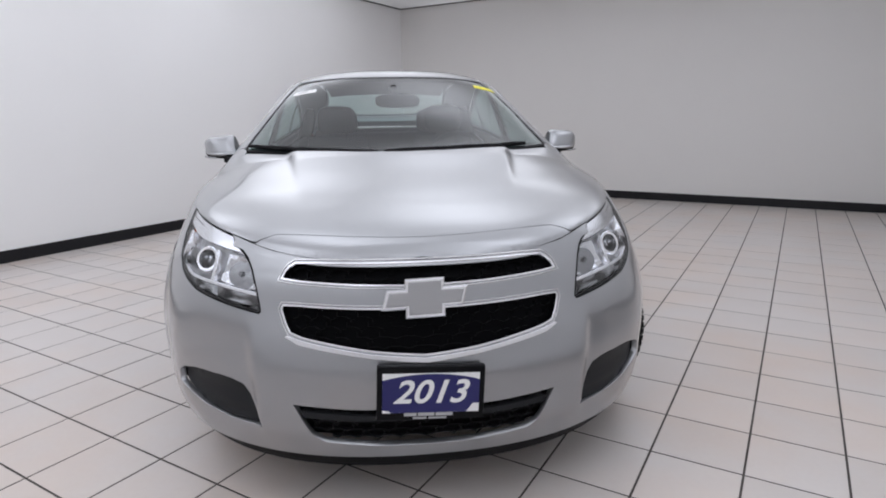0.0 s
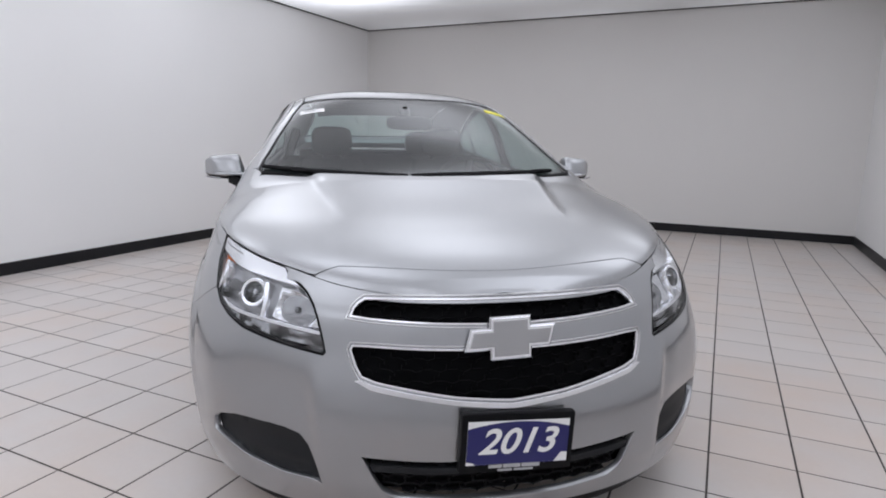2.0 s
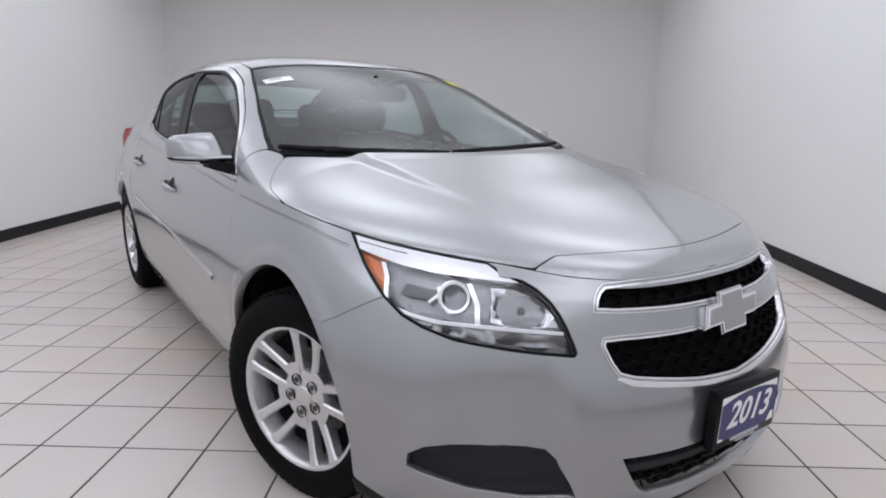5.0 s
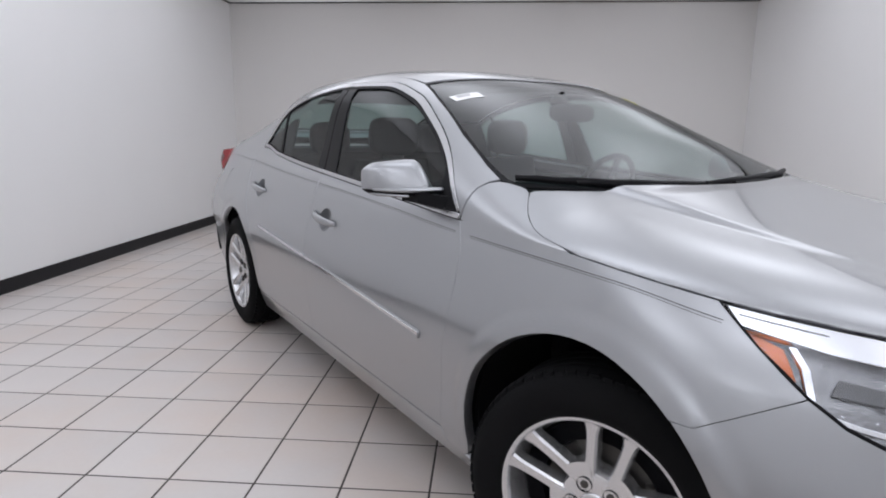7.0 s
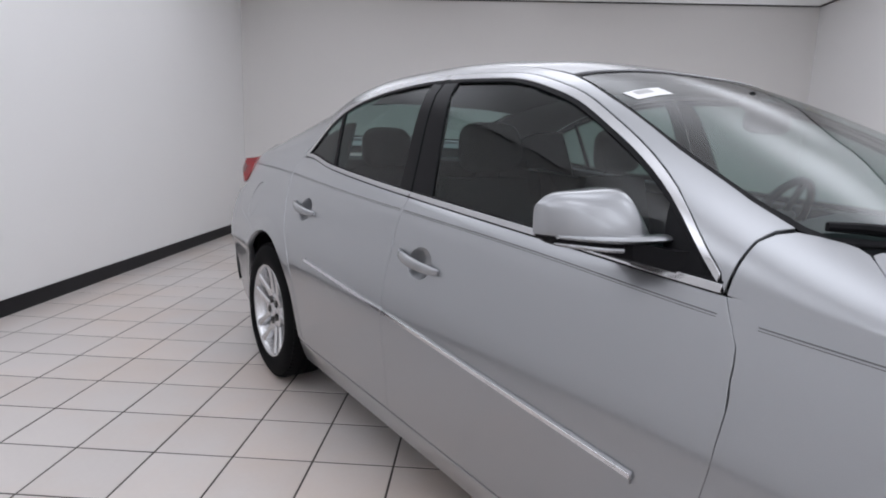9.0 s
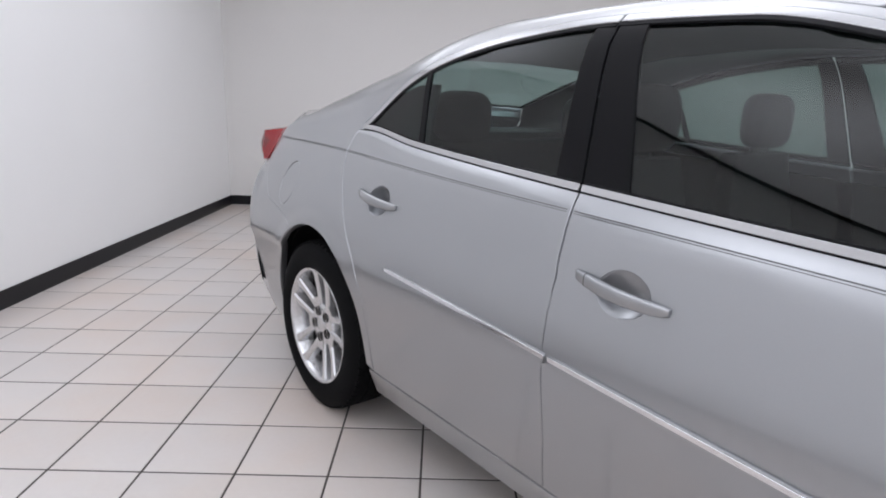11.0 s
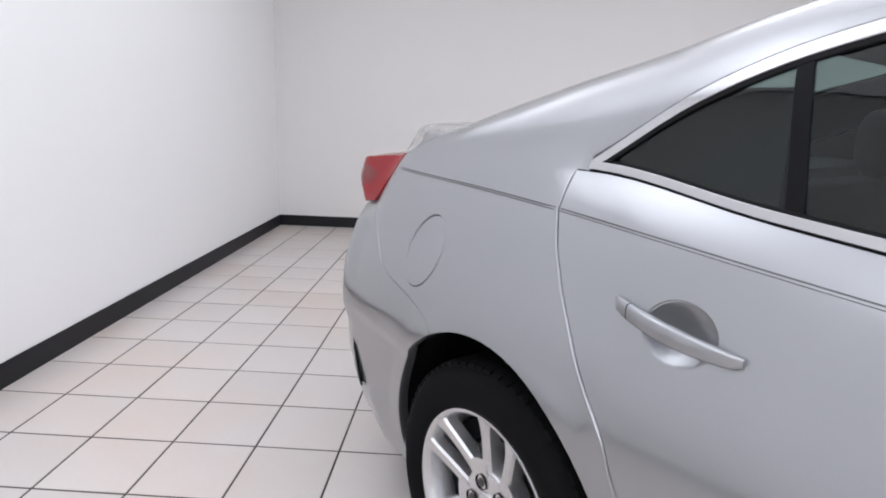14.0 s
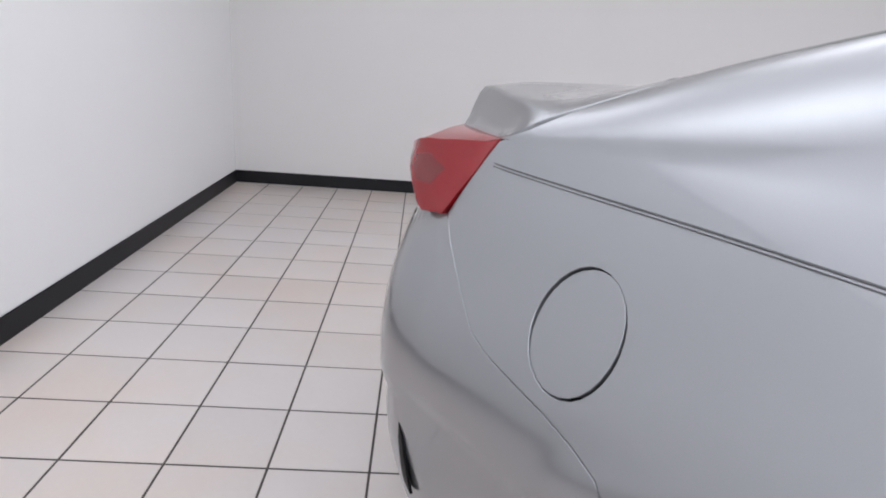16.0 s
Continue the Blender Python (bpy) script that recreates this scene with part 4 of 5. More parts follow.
    m = Matrix.Translation(v - n * .026) @ n.to_track_quat("X", "Z").to_matrix().to_4x4()
    if s < 0:
        m = Matrix.Diagonal((-1, 1, 1, 1)) @ m
    for name, outline, mat in (("projector_ring", [(.030, 0), (.038, .004), (.041, .010), (.038, .014), (.031, .013), (.029, .006), (.030, 0)], LAMP_CHROME), ("projector_bowl", [(.0305, .004), (.030, -.02), (.012, -.03), (.0, -.03)], GLOSS_BLACK), ("projector_lens", [(.0295, .002), (.026, .009), (.018, .015), (.009, .018), (.0, .019)], LENS)):
        bm = bmesh.new()
        lathe(bm, outline, 32)
        bmesh.ops.remove_doubles(bm, verts=bm.verts, dist=1e-5)
        bmesh.ops.transform(bm, matrix=m, verts=bm.verts)
        part(name, bm, mat, lamp, sharp=60)
    return lamp


def lattice(name, ring, pitch, mat, parent, bar=.0045, lift=-.012):
    """Crossed bars behind a grille opening: stretched honeycomb."""
    vs, fs = [], []
    us, zs = [p[0] for p in ring], [p[1] for p in ring]
    w, h = pitch

    def add(a, b):
        n = max(1, int(abs(b[0] - a[0]) / .03))
        d = Vector((b[0] - a[0], b[1] - a[1])).normalized()
        o = (-d.y * bar / 2, d.x * bar / 2)
        p, q = Vector(lower(a[0], a[1])), Vector(lower(b[0], b[1]))
        na, nb = chart_normal(low_chart, *a), chart_normal(low_chart, *b)
        t = (q - p).normalized().cross(na).normalized() * bar / 2
        k = len(vs)
        for base, nn in ((p, na), (q, nb)):
            vs.extend([base + nn * lift + t, base + nn * lift - t, base + nn * (lift - .014) - t, base + nn * (lift - .014) + t])
        fs.extend([(k, k + 1, k + 5, k + 4), (k + 1, k + 2, k + 6, k + 5), (k + 3, k, k + 4, k + 7)])

    rows = int((max(zs) - min(zs)) / h) + 1
    cols = int((max(us) - min(us)) / w) + 2
    for r in range(rows):
        z = min(zs) + (r + .5) * h
        for c in range(cols):
            u = min(us) + (c + .5 * (r % 2)) * w
            pts = [(u, z), (u + w * .3, z + h * .25), (u + w * .7, z + h * .25), (u + w, z)]
            segs = list(zip(pts, pts[1:])) + [((u + w * .3, z + h * .25), (u + w * .3, z + h * .75)), ((u, z), (u - w * .0, z - h * .25))]
            for a, b in segs:
                if within(a, [ring]) and within(b, [ring]):
                    add(a, b)
    return mesh(name, vs, fs, mat, parent)


def build_front():
    for ring, nm in ((GRILLE_UP, "upper_grille"), (GRILLE_LOW, "lower_grille")):
        g = panel(nm, inset(ring, -.0076), low_chart, TRIM, bumper, step=.02, gap=0, depth=.008, lift=.003, holes=(inset(ring, -.0056),), label="chrome frame round a black grille")
        panel("groove", inset(ring, -.0057), low_chart, BLACK, g, step=.02, gap=0, depth=.004, lift=-.002, holes=(inset(ring, -.0006),))
        panel("inner_frame", inset(ring, -.0004), low_chart, CHROME, g, step=.02, gap=0, depth=.024, lift=.002, holes=(inset(ring, .0030),))
        panel("backing", inset(ring, -.002), low_chart, LINER, g, step=.04, gap=0, depth=.002, lift=-.034)
        lattice("grille_mesh", inset(ring, .004), (.052, .028), MESH, g, bar=.0035)
    lip = opening([(0, .533), (.15, .547), (.35, .581), (.388, .592), (.398, .590), (.36, .571), (.15, .536), (0, .520)])
    panel("grille_lip", lip, low_chart, CHROME, bumper, step=.03, gap=0, depth=.016, lift=.008)
    g = panel("lower_intake", inset(INTAKE, -.002), low_chart, LINER, bumper, step=.04, gap=0, depth=.002, lift=-.05)
    panel("intake_slat", opening([(0, .360), (.2, .361), (.368, .370), (.362, .352), (.2, .346), (0, .345)]), low_chart, GREY_PLASTIC, bumper, step=.04, gap=0, depth=.03, lift=-.006)
    lattice("intake_mesh", inset(INTAKE, .004), (.05, .026), BLACK, g, lift=-.02)
    bm = bmesh.new()
    ring = [[Vector(lower(u, .23)) * .985 + Vector((0, .02, dz)) for u in [-1.02 + 2.04 * i / 40 for i in range(41)]] for dz in (.0, -.045, -.062)]
    ring = [[Vector((p.x * (1 - .015 * k), p.y + .012 * k, p.z)) for p in r] for k, r in enumerate(ring)]
    rows = [[bm.verts.new(p) for p in r] for r in ring + [[p + Vector((0, .012, 0)) for p in ring[2]], [p + Vector((0, .012, 0)) for p in ring[0]]]]
    for r1, r2 in zip(rows, rows[1:]):
        for k in range(40):
            bm.faces.new((r1[k], r1[k + 1], r2[k + 1], r2[k]))
    part("air_dam", bm, BLACK, bumper, "black rubber lip under the bumper")
    for s in (-1, 1):
        panel("fog_cover", inset(FOG, -.004), low_chart, GREY_PLASTIC, bumper, s, step=.025, gap=0, depth=.004, lift=-.024, label="dark grey fog lamp blank", shape=lambda u, z: .0012 * math.sin(z * 420))
        headlamp(s)
    # maker's badge, as a plain bright cross
    badge = new("badge")
    badge.parent = bumper
    badge.matrix_local = Matrix.Translation((.001, .062, .699)) @ pose(0, 0, 0, 90 - 14, -1.5, 0)

    def slab(k, y0, y1, mat, name, parent):
        xs = [(-.118, -.024), (-.103, .022), (-.051, .022), (-.049, .050), (.052, .050), (.051, .024), (.118, .024), (.103, -.022), (.051, -.022), (.049, -.050), (-.052, -.050), (-.051, -.024)]
        pts = inset(xs, -k)
        bm = bmesh.new()
        loft(bm, [[Vector((x, z, y0)) for x, z in pts], [Vector((x, z, y1 - .002)) for x, z in pts], [Vector((x, z, y1)) for x, z in inset(pts, .002)]])
        return part(name, bm, mat, parent, smooth=False)
    slab(.0055, -.004, .005, TRIM, "base", badge)
    slab(.0025, -.02, .010, CHROME, "rim", badge)
    slab(-.0042, -.01, .012, SATIN, "face", badge)
    # dealer's plate
    plate = new("number_plate")
    plate.parent = bumper
    plate.matrix_local = Matrix.Translation((.006, -.012, .4425)) @ pose(0, 0, 0, 90, 2.6, 0)
    tagged(plate, label="blue dealer plate reading 2013 in a black frame")
    bm = bmesh.new()
    box(bm, (-.152, -.079, -.022), (.152, .079, .003), .004)
    part("frame", bm, GLOSS_BLACK, plate, "black plastic plate frame")
    bm = bmesh.new()
    box(bm, (-.136, -.056, .004), (.136, .062, .0055))
    part("card", bm, WHITE, plate, "white card", smooth=False)
    bm = bmesh.new()
    arcpts = [(x, .042 + .018 * (1 - (x / .136) ** 2)) for x in [-.136 + .0136 * i for i in range(21)]]
    low = [(.136, -.030), (.118, -.030), (.108, -.045), (.100, -.0555), (-.112, -.0555), (-.118, -.050), (-.136, -.046)]
    loft(bm, [[Vector((x, z, .0055)) for x, z in arcpts + low], [Vector((x, z, .0062)) for x, z in arcpts + low]])
    part("field", bm, BLUE, plate, "blue printed field", smooth=False)
    cu = bpy.data.curves.new("year", "FONT")
    cu.body, cu.size, cu.shear, cu.extrude, cu.offset = "2013", .098, .30, .0004, .0016
    cu.align_x, cu.align_y = "CENTER", "CENTER"
    tmp = new("year_tmp", cu)
    dg = bpy.context.evaluated_depsgraph_get()
    me = bpy.data.meshes.new_from_object(tmp.evaluated_get(dg))
    bpy.data.objects.remove(tmp)
    me.materials.clear()
    me.materials.append(WHITE)
    me.transform(Matrix.Translation((-.004, .004, .0072)) @ Matrix.Diagonal((1.05, .98, 1, 1)))
    year = new("year", me)
    year.parent = plate
    tagged(year, label="white slanted numerals 2013")
    for x0, x1, z0, z1 in ((-.075, -.040, -.0655, -.0565), (-.036, .010, -.0655, -.0565), (.014, .062, -.0655, -.0565), (-.05, -.012, -.0745, -.0700), (-.006, .045, -.0745, -.0700)):
        bm = bmesh.new()
        box(bm, (x0, z0, .0035), (x1, z1, .0072))
        part("print", bm, PALE, plate, smooth=False)


stripe_z = smooth_curve([.66, .9, 1.46, 2.05, 2.63, 3.03, 3.5, 3.72, 4.0, 4.3, 4.38], [.852, .887, .912, .946, .972, .989, 1.014, 1.025, 1.034, 1.039, 1.041])


def handle(s, door, y0, z0, y1, z1):
    """Pull handle from its front end to its rear end, with the hollow behind it."""
    yc, zc = y0 + .47 * (y1 - y0), (z0 + z1) / 2 - .006
    # the bowl: rings from the skin down to its floor
    verts, n = [], 32
    rs = [1.05, 1.0, .985, .95, .88, .76, .6, .4, .2, .02]
    for r in rs:
        for k in range(n):
            a = 2 * math.pi * k / n
            y, z = yc + .062 * r * math.cos(a), zc + .046 * r * math.sin(a)
            u = u_of_y(y, z)
            v = Vector(lower(u, z)) + chart_normal(low_chart, u, z) * (-.003 - .019 * max(0, 1 - r * r) ** .9)
            verts.append(Vector((v.x * s, v.y, v.z)))
    faces = [(i * n + k, i * n + (k + 1) % n, (i + 1) * n + (k + 1) % n, (i + 1) * n + k) for i in range(len(rs) - 1) for k in range(n)]
    mesh("handle_cup", verts, faces if s > 0 else [tuple(reversed(f)) for f in faces], PAINT, door, smooth=True)
    bm = bmesh.new()
    def bar(t):
        y, z = y0 + (y1 - y0) * t, z0 + (z1 - z0) * t
        x = lower(u_of_y(y, z), z)[0]
        end = t in (0, 1)
        out = x + (.002 if end else .006 + .026 * math.sin(math.pi * t) ** .7)
        hz = .0155 * (1 - .35 * (2 * t - 1) ** 2) * (.7 if end else 1)
        hx = .006 + .004 * math.sin(math.pi * t)
        return [Vector((s * (out + hx * math.copysign(abs(math.cos(a)) ** .6, math.cos(a))), y, z + hz * math.copysign(abs(math.sin(a)) ** .6, math.sin(a)))) for a in [2 * math.pi * k / 16 for k in range(16)]]
    rings = [bar(i / 22) for i in range(23)]
    loft(bm, rings)
    part("door_handle", bm, PAINT, door)
    # joint between the pull and its fixed rear cap
    bm = bmesh.new()
    loft(bm, [[c + (v - c) * 1.025 for v in r] for r, c in ((r, sum(r, Vector()) / 16) for r in (bar(.815), bar(.825)))])
    part("handle_joint", bm, GREY_PLASTIC, door)


def build_door_trim(s):
    front, rear = doors[s]
    for door, y0, y1 in ((front, 1.573, 2.552), (rear, 2.567, 3.233)):
        n = 24
        ys = [y0 + (y1 - y0) * i / n for i in range(n + 1)]
        line = lambda y: .58 + (y - 1.573) * .0665
        ring = [(u_of_y(y, line(y) - .011), line(y) - .011) for y in ys] + [(u_of_y(y, line(y) + .011), line(y) + .011) for y in reversed(ys)]
        panel("side_moulding", ring, low_chart, PAINT, door, s, step=.03, gap=0, depth=.008, lift=.008)
        hi = [(u_of_y(y, line(y) + .004), line(y) + .004) for y in ys]
        strip(hi, low_chart, CHROME, "moulding_strip", door, s, width=.009, lift=.0095, depth=.003)
    handle(s, front, 2.300, .825, 2.530, .850)
    handle(s, rear, 3.262, .880, 3.494, .905)
    for y0, y1, owner in ((.67, 1.41, car), (1.485, 2.59, front), (2.61, 3.706, rear), (3.720, 4.385, car)):
        for off in (0, -.0048):
            ys = [y0 + (y1 - y0) * i / 20 for i in range(21)]
            strip([(u_of_y(y, stripe_z(y) + off), stripe_z(y) + off) for y in ys], low_chart, PIN, "pinstripe", owner, s, width=.0018 if off == 0 else .0009, lift=.0006, depth=.0008)


def mirror(s):
    """Door mirror: a painted cap over a black base on an arm."""
    def ring(t, grow=1.0):
        x = .818 + .192 * t
        yf = 1.625 + .03 * t + .10 * t ** 3.0
        yr = 1.785 + .015 * t
        zl, zh = .990 + .008 * t, 1.114 - .016 * t ** 2
        c = ((yf + yr) / 2, (zl + zh) / 2)
        k = (1 - max(0, (t - .8) / .2) ** 2 * .35) * (1 - max(0, (.12 - t) / .12) ** 2 * .2)
        out = []
        for j in range(28):
            a = 2 * math.pi * j / 28
            cy, cz = math.copysign(abs(math.cos(a)) ** .62, math.cos(a)), math.copysign(abs(math.sin(a)) ** .55, math.sin(a))
            lean = .030 * (1 - cy) * (.5 + .5 * cz) * (1 - t ** 2)
            side = .026 * (.5 + .5 * cz) * max(0, 1 - t / .5)
            out.append(Vector((s * (x + side), c[0] + (yr - yf) / 2 * cy * k * grow + lean, c[1] + (zh - zl) / 2 * cz * k * grow)))
        return out
    ts = [0, .04, .12, .3, .5, .7, .82, .9, .96, 1.0]
    m = new("door_mirror")
    m.parent = doors[s][0]
    tagged(m, label="silver mirror cap on a black base")
    for name, mat, lo, hi, grow in (("cap", PAINT, 1.021, 9, 1.0), ("base", BLACK, -9, 1.019, .985)):
        bm = bmesh.new()
        loft(bm, [ring(t, grow) for t in ts])
        bmesh.ops.bisect_plane(bm, geom=bm.verts[:] + bm.edges[:] + bm.faces[:], plane_co=(0, 0, hi if hi < 5 else lo), plane_no=(0, 0, 1), clear_outer=hi < 5, clear_inner=hi > 5)
        bmesh.ops.holes_fill(bm, edges=[e for e in bm.edges if len(e.link_faces) == 1])
        part(name, bm, mat, m, sharp=40)
    bm = bmesh.new()
    loft(bm, [[Vector((s * x, y + dy, z + dz)) for dy, dz in ((-.05 * k, -.018 * k), (.05 * k, -.018 * k), (.055 * k, .016 * k), (-.045 * k, .018 * k))] for x, y, z, k in ((.78, 1.60, .985, 1.3), (.84, 1.635, .985, 1.1), (.89, 1.69, 1.0, 1.0))])
    part("arm", bm, BLACK, m)
    bm = bmesh.new()
    tube(bm, [(s * (.925 + .082 * t), 1.636 + .012 * t + .085 * t ** 2.4, 1.004 + .004 * t) for t in [i / 10 for i in range(11)]], [.0042] * 9 + [.0035, .002], 10)
    part("turn_lamp", bm, LAMP_GREY, m)
    bm = bmesh.new()
    # ledge below the cap: broad towards the door, running out on the outer corner
    rows = []
    for i in range(17):
        t = -.07 + .99 * i / 16
        k = min(1, (t + .10) / .05) ** .5 * min(1, (.97 - t) / .45)
        y, z = 1.621 + .03 * t + .10 * max(t, 0) ** 3, 1.0215 - .002 * t
        rows.append([Vector((s * (.818 + .192 * t), y + .012 + (-.018 * k - .004) * math.cos(a), z + .0085 * (.35 + .65 * k) * math.sin(a))) for a in [2 * math.pi * j / 12 for j in range(12)]])
    loft(bm, rows)
    part("cap_lip", bm, PAINT, m)
    bm = bmesh.new()
    box(bm, (min(s * .868, s * .955), 1.750, 1.024), (max(s * .868, s * .945), 1.757, 1.066), .001)
    part("mirror_glass", bm, CHROME, m)


WHEEL_TURN = -10.0


def wheel(s, y, steer=0.0):
    """Alloy wheel with five pairs of spokes; built about its own hub, outer face towards +x."""
    w = new("wheel")
    w.parent = car
    R = .337
    bm = bmesh.new()
    prof = [(.218, -.02), (.226, -.002), (.245, .006), (.270, .010), (.295, .008), (.312, .0), (.322, -.010), (.330, -.022)]
    tread = []
    for k in range(4):
        a = -.034 - k * .044
        tread += [(R - .002, a + .006), (R, a - .002), (R, a - .026), (R - .001, a - .030), (R - .008, a - .0315), (R - .008, a - .0365)] if k < 3 else [(R - .002, a + .006), (R, a - .002), (R - .002, a - .024)]
    back = [(.322, -.206), (.295, -.222), (.245, -.220), (.218, -.196)]
    lathe(bm, prof + tread + back, 96)
    tyre = part("tyre", bm, RUBBER, w, "black rubber tyre", sharp=50)
    # shoulder blocks of the tread on both edges
    vs, fs = [], []
    for x0, x1 in ((-.012, -.036),):
        for k in range(72):
            a, b, n = 2 * math.pi * k / 72, 2 * math.pi * (k + .72) / 72, len(vs)
            for r in (R - .012, R + .0008):
                vs += [Vector((x, (r - (.006 if x == x0 else 0)) * math.cos(c), (r - (.006 if x == x0 else 0)) * math.sin(c))) for x, c in ((x0, a), (x1, a), (x1, b), (x0, b))]
            fs += [(n + 4, n + 5, n + 6, n + 7)] + [(n + i, n + (i + 1) % 4, n + 4 + (i + 1) % 4, n + 4 + i) for i in range(4)]
    mesh("tread", vs, fs, RUBBER, tyre, kind="stuff")
    bm = bmesh.new()
    lathe(bm, [(.228, -.010), (.231, -.003), (.229, .001), (.222, .000), (.217, -.006), (.213, -.02), (.206, -.045), (.198, -.075), (.195, -.12), (.190, -.19), (.205, -.2)], 96)
    rim = part("rim", bm, ALLOY, w, "silver alloy rim", sharp=45)
    for p in range(5):
        for q in (-1, 1):
            bm = bmesh.new()
            rings = []
            for i in range(9):
                t = i / 8
                r = .050 + (.214 - .050) * t
                off = q * (.0270 + .0200 * t)
                hw = .0155 - .001 * math.sin(math.pi * t) + .006 * max(0, (t - .85) / .15) + .006 * max(0, (.3 - t) / .3)
                face = -.030 + .026 * t ** 1.6
                deep = .042 - .012 * t
                rings.append([Vector((face + dx * 1.0, off + dy, r)) for dx, dy in ((-deep, -hw * 1.15), (-.006, -hw), (0, -hw + .005), (0, hw - .005), (-.006, hw), (-deep, hw * 1.15))])
            loft(bm, rings)
            bmesh.ops.transform(bm, matrix=Matrix.Rotation(radians(72 * p + WHEEL_TURN), 4, "X"), verts=bm.verts)
            part("spoke", bm, ALLOY, rim, sharp=30)
    bm = bmesh.new()
    lathe(bm, [(.092, -.075), (.088, -.042), (.082, -.031), (.070, -.027), (.034, -.027), (.032, -.024), (.028, -.0225), (.0005, -.022)], 60)
    part("hub", bm, ALLOY, rim, sharp=40)
    for p in range(5):
        bm = bmesh.new()
        a0 = radians(72 * p + 36 - WHEEL_TURN)
        arcp = [(.110 * math.cos(d), .110 * math.sin(d)) for d in [radians(-19 + 38 * i / 10) for i in range(11)]]
        foot = [(.045, .02), (.045, -.02)]
        ring = [(r, t) for r, t in arcp] + foot
        loft(bm, [[Vector((x, t * k, r)) for r, t in ring] for x, k in ((-.07, 1.04), (-.032, 1.0), (-.026, .93))])
        bmesh.ops.transform(bm, matrix=Matrix.Rotation(-a0, 4, "X"), verts=bm.verts)
        part("web", bm, ALLOY, rim, sharp=35)
    for p in range(5):
        a = radians(72 * p + 36 - WHEEL_TURN)
        bm = bmesh.new()
        lathe(bm, [(.0185, -.0280), (.0180, -.034), (.0150, -.040), (.0150, -.045)], 20, Vector((.006, math.sin(a) * .0555, math.cos(a) * .0555)))
        part("lug_recess", bm, LINER, rim, sharp=40)
        bm = bmesh.new()
        lathe(bm, [(.0115, -.05), (.0115, -.030), (.0095, -.026), (.004, -.0245), (.0003, -.0245)], 6, Vector((.003, math.sin(a) * .0555, math.cos(a) * .0555)))
        part("lug_nut", bm, STEEL, rim, "chrome wheel nut", sharp=20)
    bm = bmesh.new()
    lathe(bm, [(.075, -.085), (.140, -.085), (.141, -.105), (.075, -.105)], 48)
    part("brake_disc", bm, STEEL, w, "grey iron brake disc")
    bm = bmesh.new()
    box(bm, (-.13, .10, -.07), (-.07, .165, .07), .01)
    part("brake_caliper", bm, STEEL, w)
    # black disc added behind the spokes to stand for the wheel's inner shade
    bm = bmesh.new()
    lathe(bm, [(.0005, -.112), (.143, -.112), (.147, -.066), (.1935, -.068), (.197, -.19), (.0005, -.195)], 40)
    part("wheel_shade", bm, LINER, w)
    bm = bmesh.new()
    tube(bm, [(-.03, -.150, .125), (-.012, -.146, .121)], .004, 8)
    part("valve", bm, BLACK, rim)
    turn = (0 if s > 0 else 180) + steer
    w.matrix_local = Matrix.Translation((s * (.825 if y > 2 else .79 if s < 0 else .765), y, R + .0015)) @ pose(0, 0, 0, 0, 0, turn) @ Matrix.Translation((.088, 0, 0))
    return w


def build_under():
    """Black liners behind the panels, wheel houses and the floor of the car."""
    for s in (-1, 1):
        holes = []
        for cy, cz, r in (FRONT_ARCH, REAR_ARCH):
            holes.append(yz(arc(cy, cz, r + .01, 1, 179, 20), .1))
        cut = lambda cy, cz, r: arc(cy, cz, r + .01, 180, 0, 20)
        low = [(.005, .25), (.5, .25)] + yz([(.35, .25), (.52, .25)] + cut(*FRONT_ARCH) + [(1.38, .23), (3.32, .23)] + cut(*REAR_ARCH) + [(4.18, .23), (4.7, .23)], .1)
        high = yz(list(reversed(belt(.14, 4.74, 50))), .2)
        high = [(u, z - .035) for u, z in high]
        panel("inner_shell", low + high + [(.005, .76)], low_chart, LINER, side=s, step=.06, gap=0, depth=.003, lift=-.055)
        for cy, cz, r in (FRONT_ARCH, REAR_ARCH):
            bm = bmesh.new()
            rows = []
            for x in (.46, .55, .66, .76, .862):
                rr = r + .012 - (.03 if x < .55 else 0)
                rows.append([bm.verts.new((s * x, cy + rr * math.cos(radians(a)), cz + rr * math.sin(radians(a)))) for a in range(-6, 187, 8)])
            for r1, r2 in zip(rows, rows[1:]):
                for k in range(len(r1) - 1):
                    bm.faces.new((r1[k], r1[k + 1], r2[k + 1], r2[k]))
            bm.faces.new(rows[0])
            part("wheel_house", bm, LINER, car)
    bm = bmesh.new()
    box(bm, (-.62, .42, .20), (.62, .52, .26))
    box(bm, (-.82, 1.37, .19), (.82, 3.32, .25))
    box(bm, (-.50, .30, .20), (.50, 4.65, .27))
    part("underbody", bm, LINER, car, smooth=False)
    bm = bmesh.new()
    box(bm, (-.70, 1.15, .30), (.70, 1.22, .99))
    part("bulkhead", bm, LINER, car, smooth=False)
    for y in HUBS:
        bm = bmesh.new()
        tube(bm, [(-.80, y, .335), (.80, y, .335)], .03, 10)
        part("axle", bm, LINER, car)


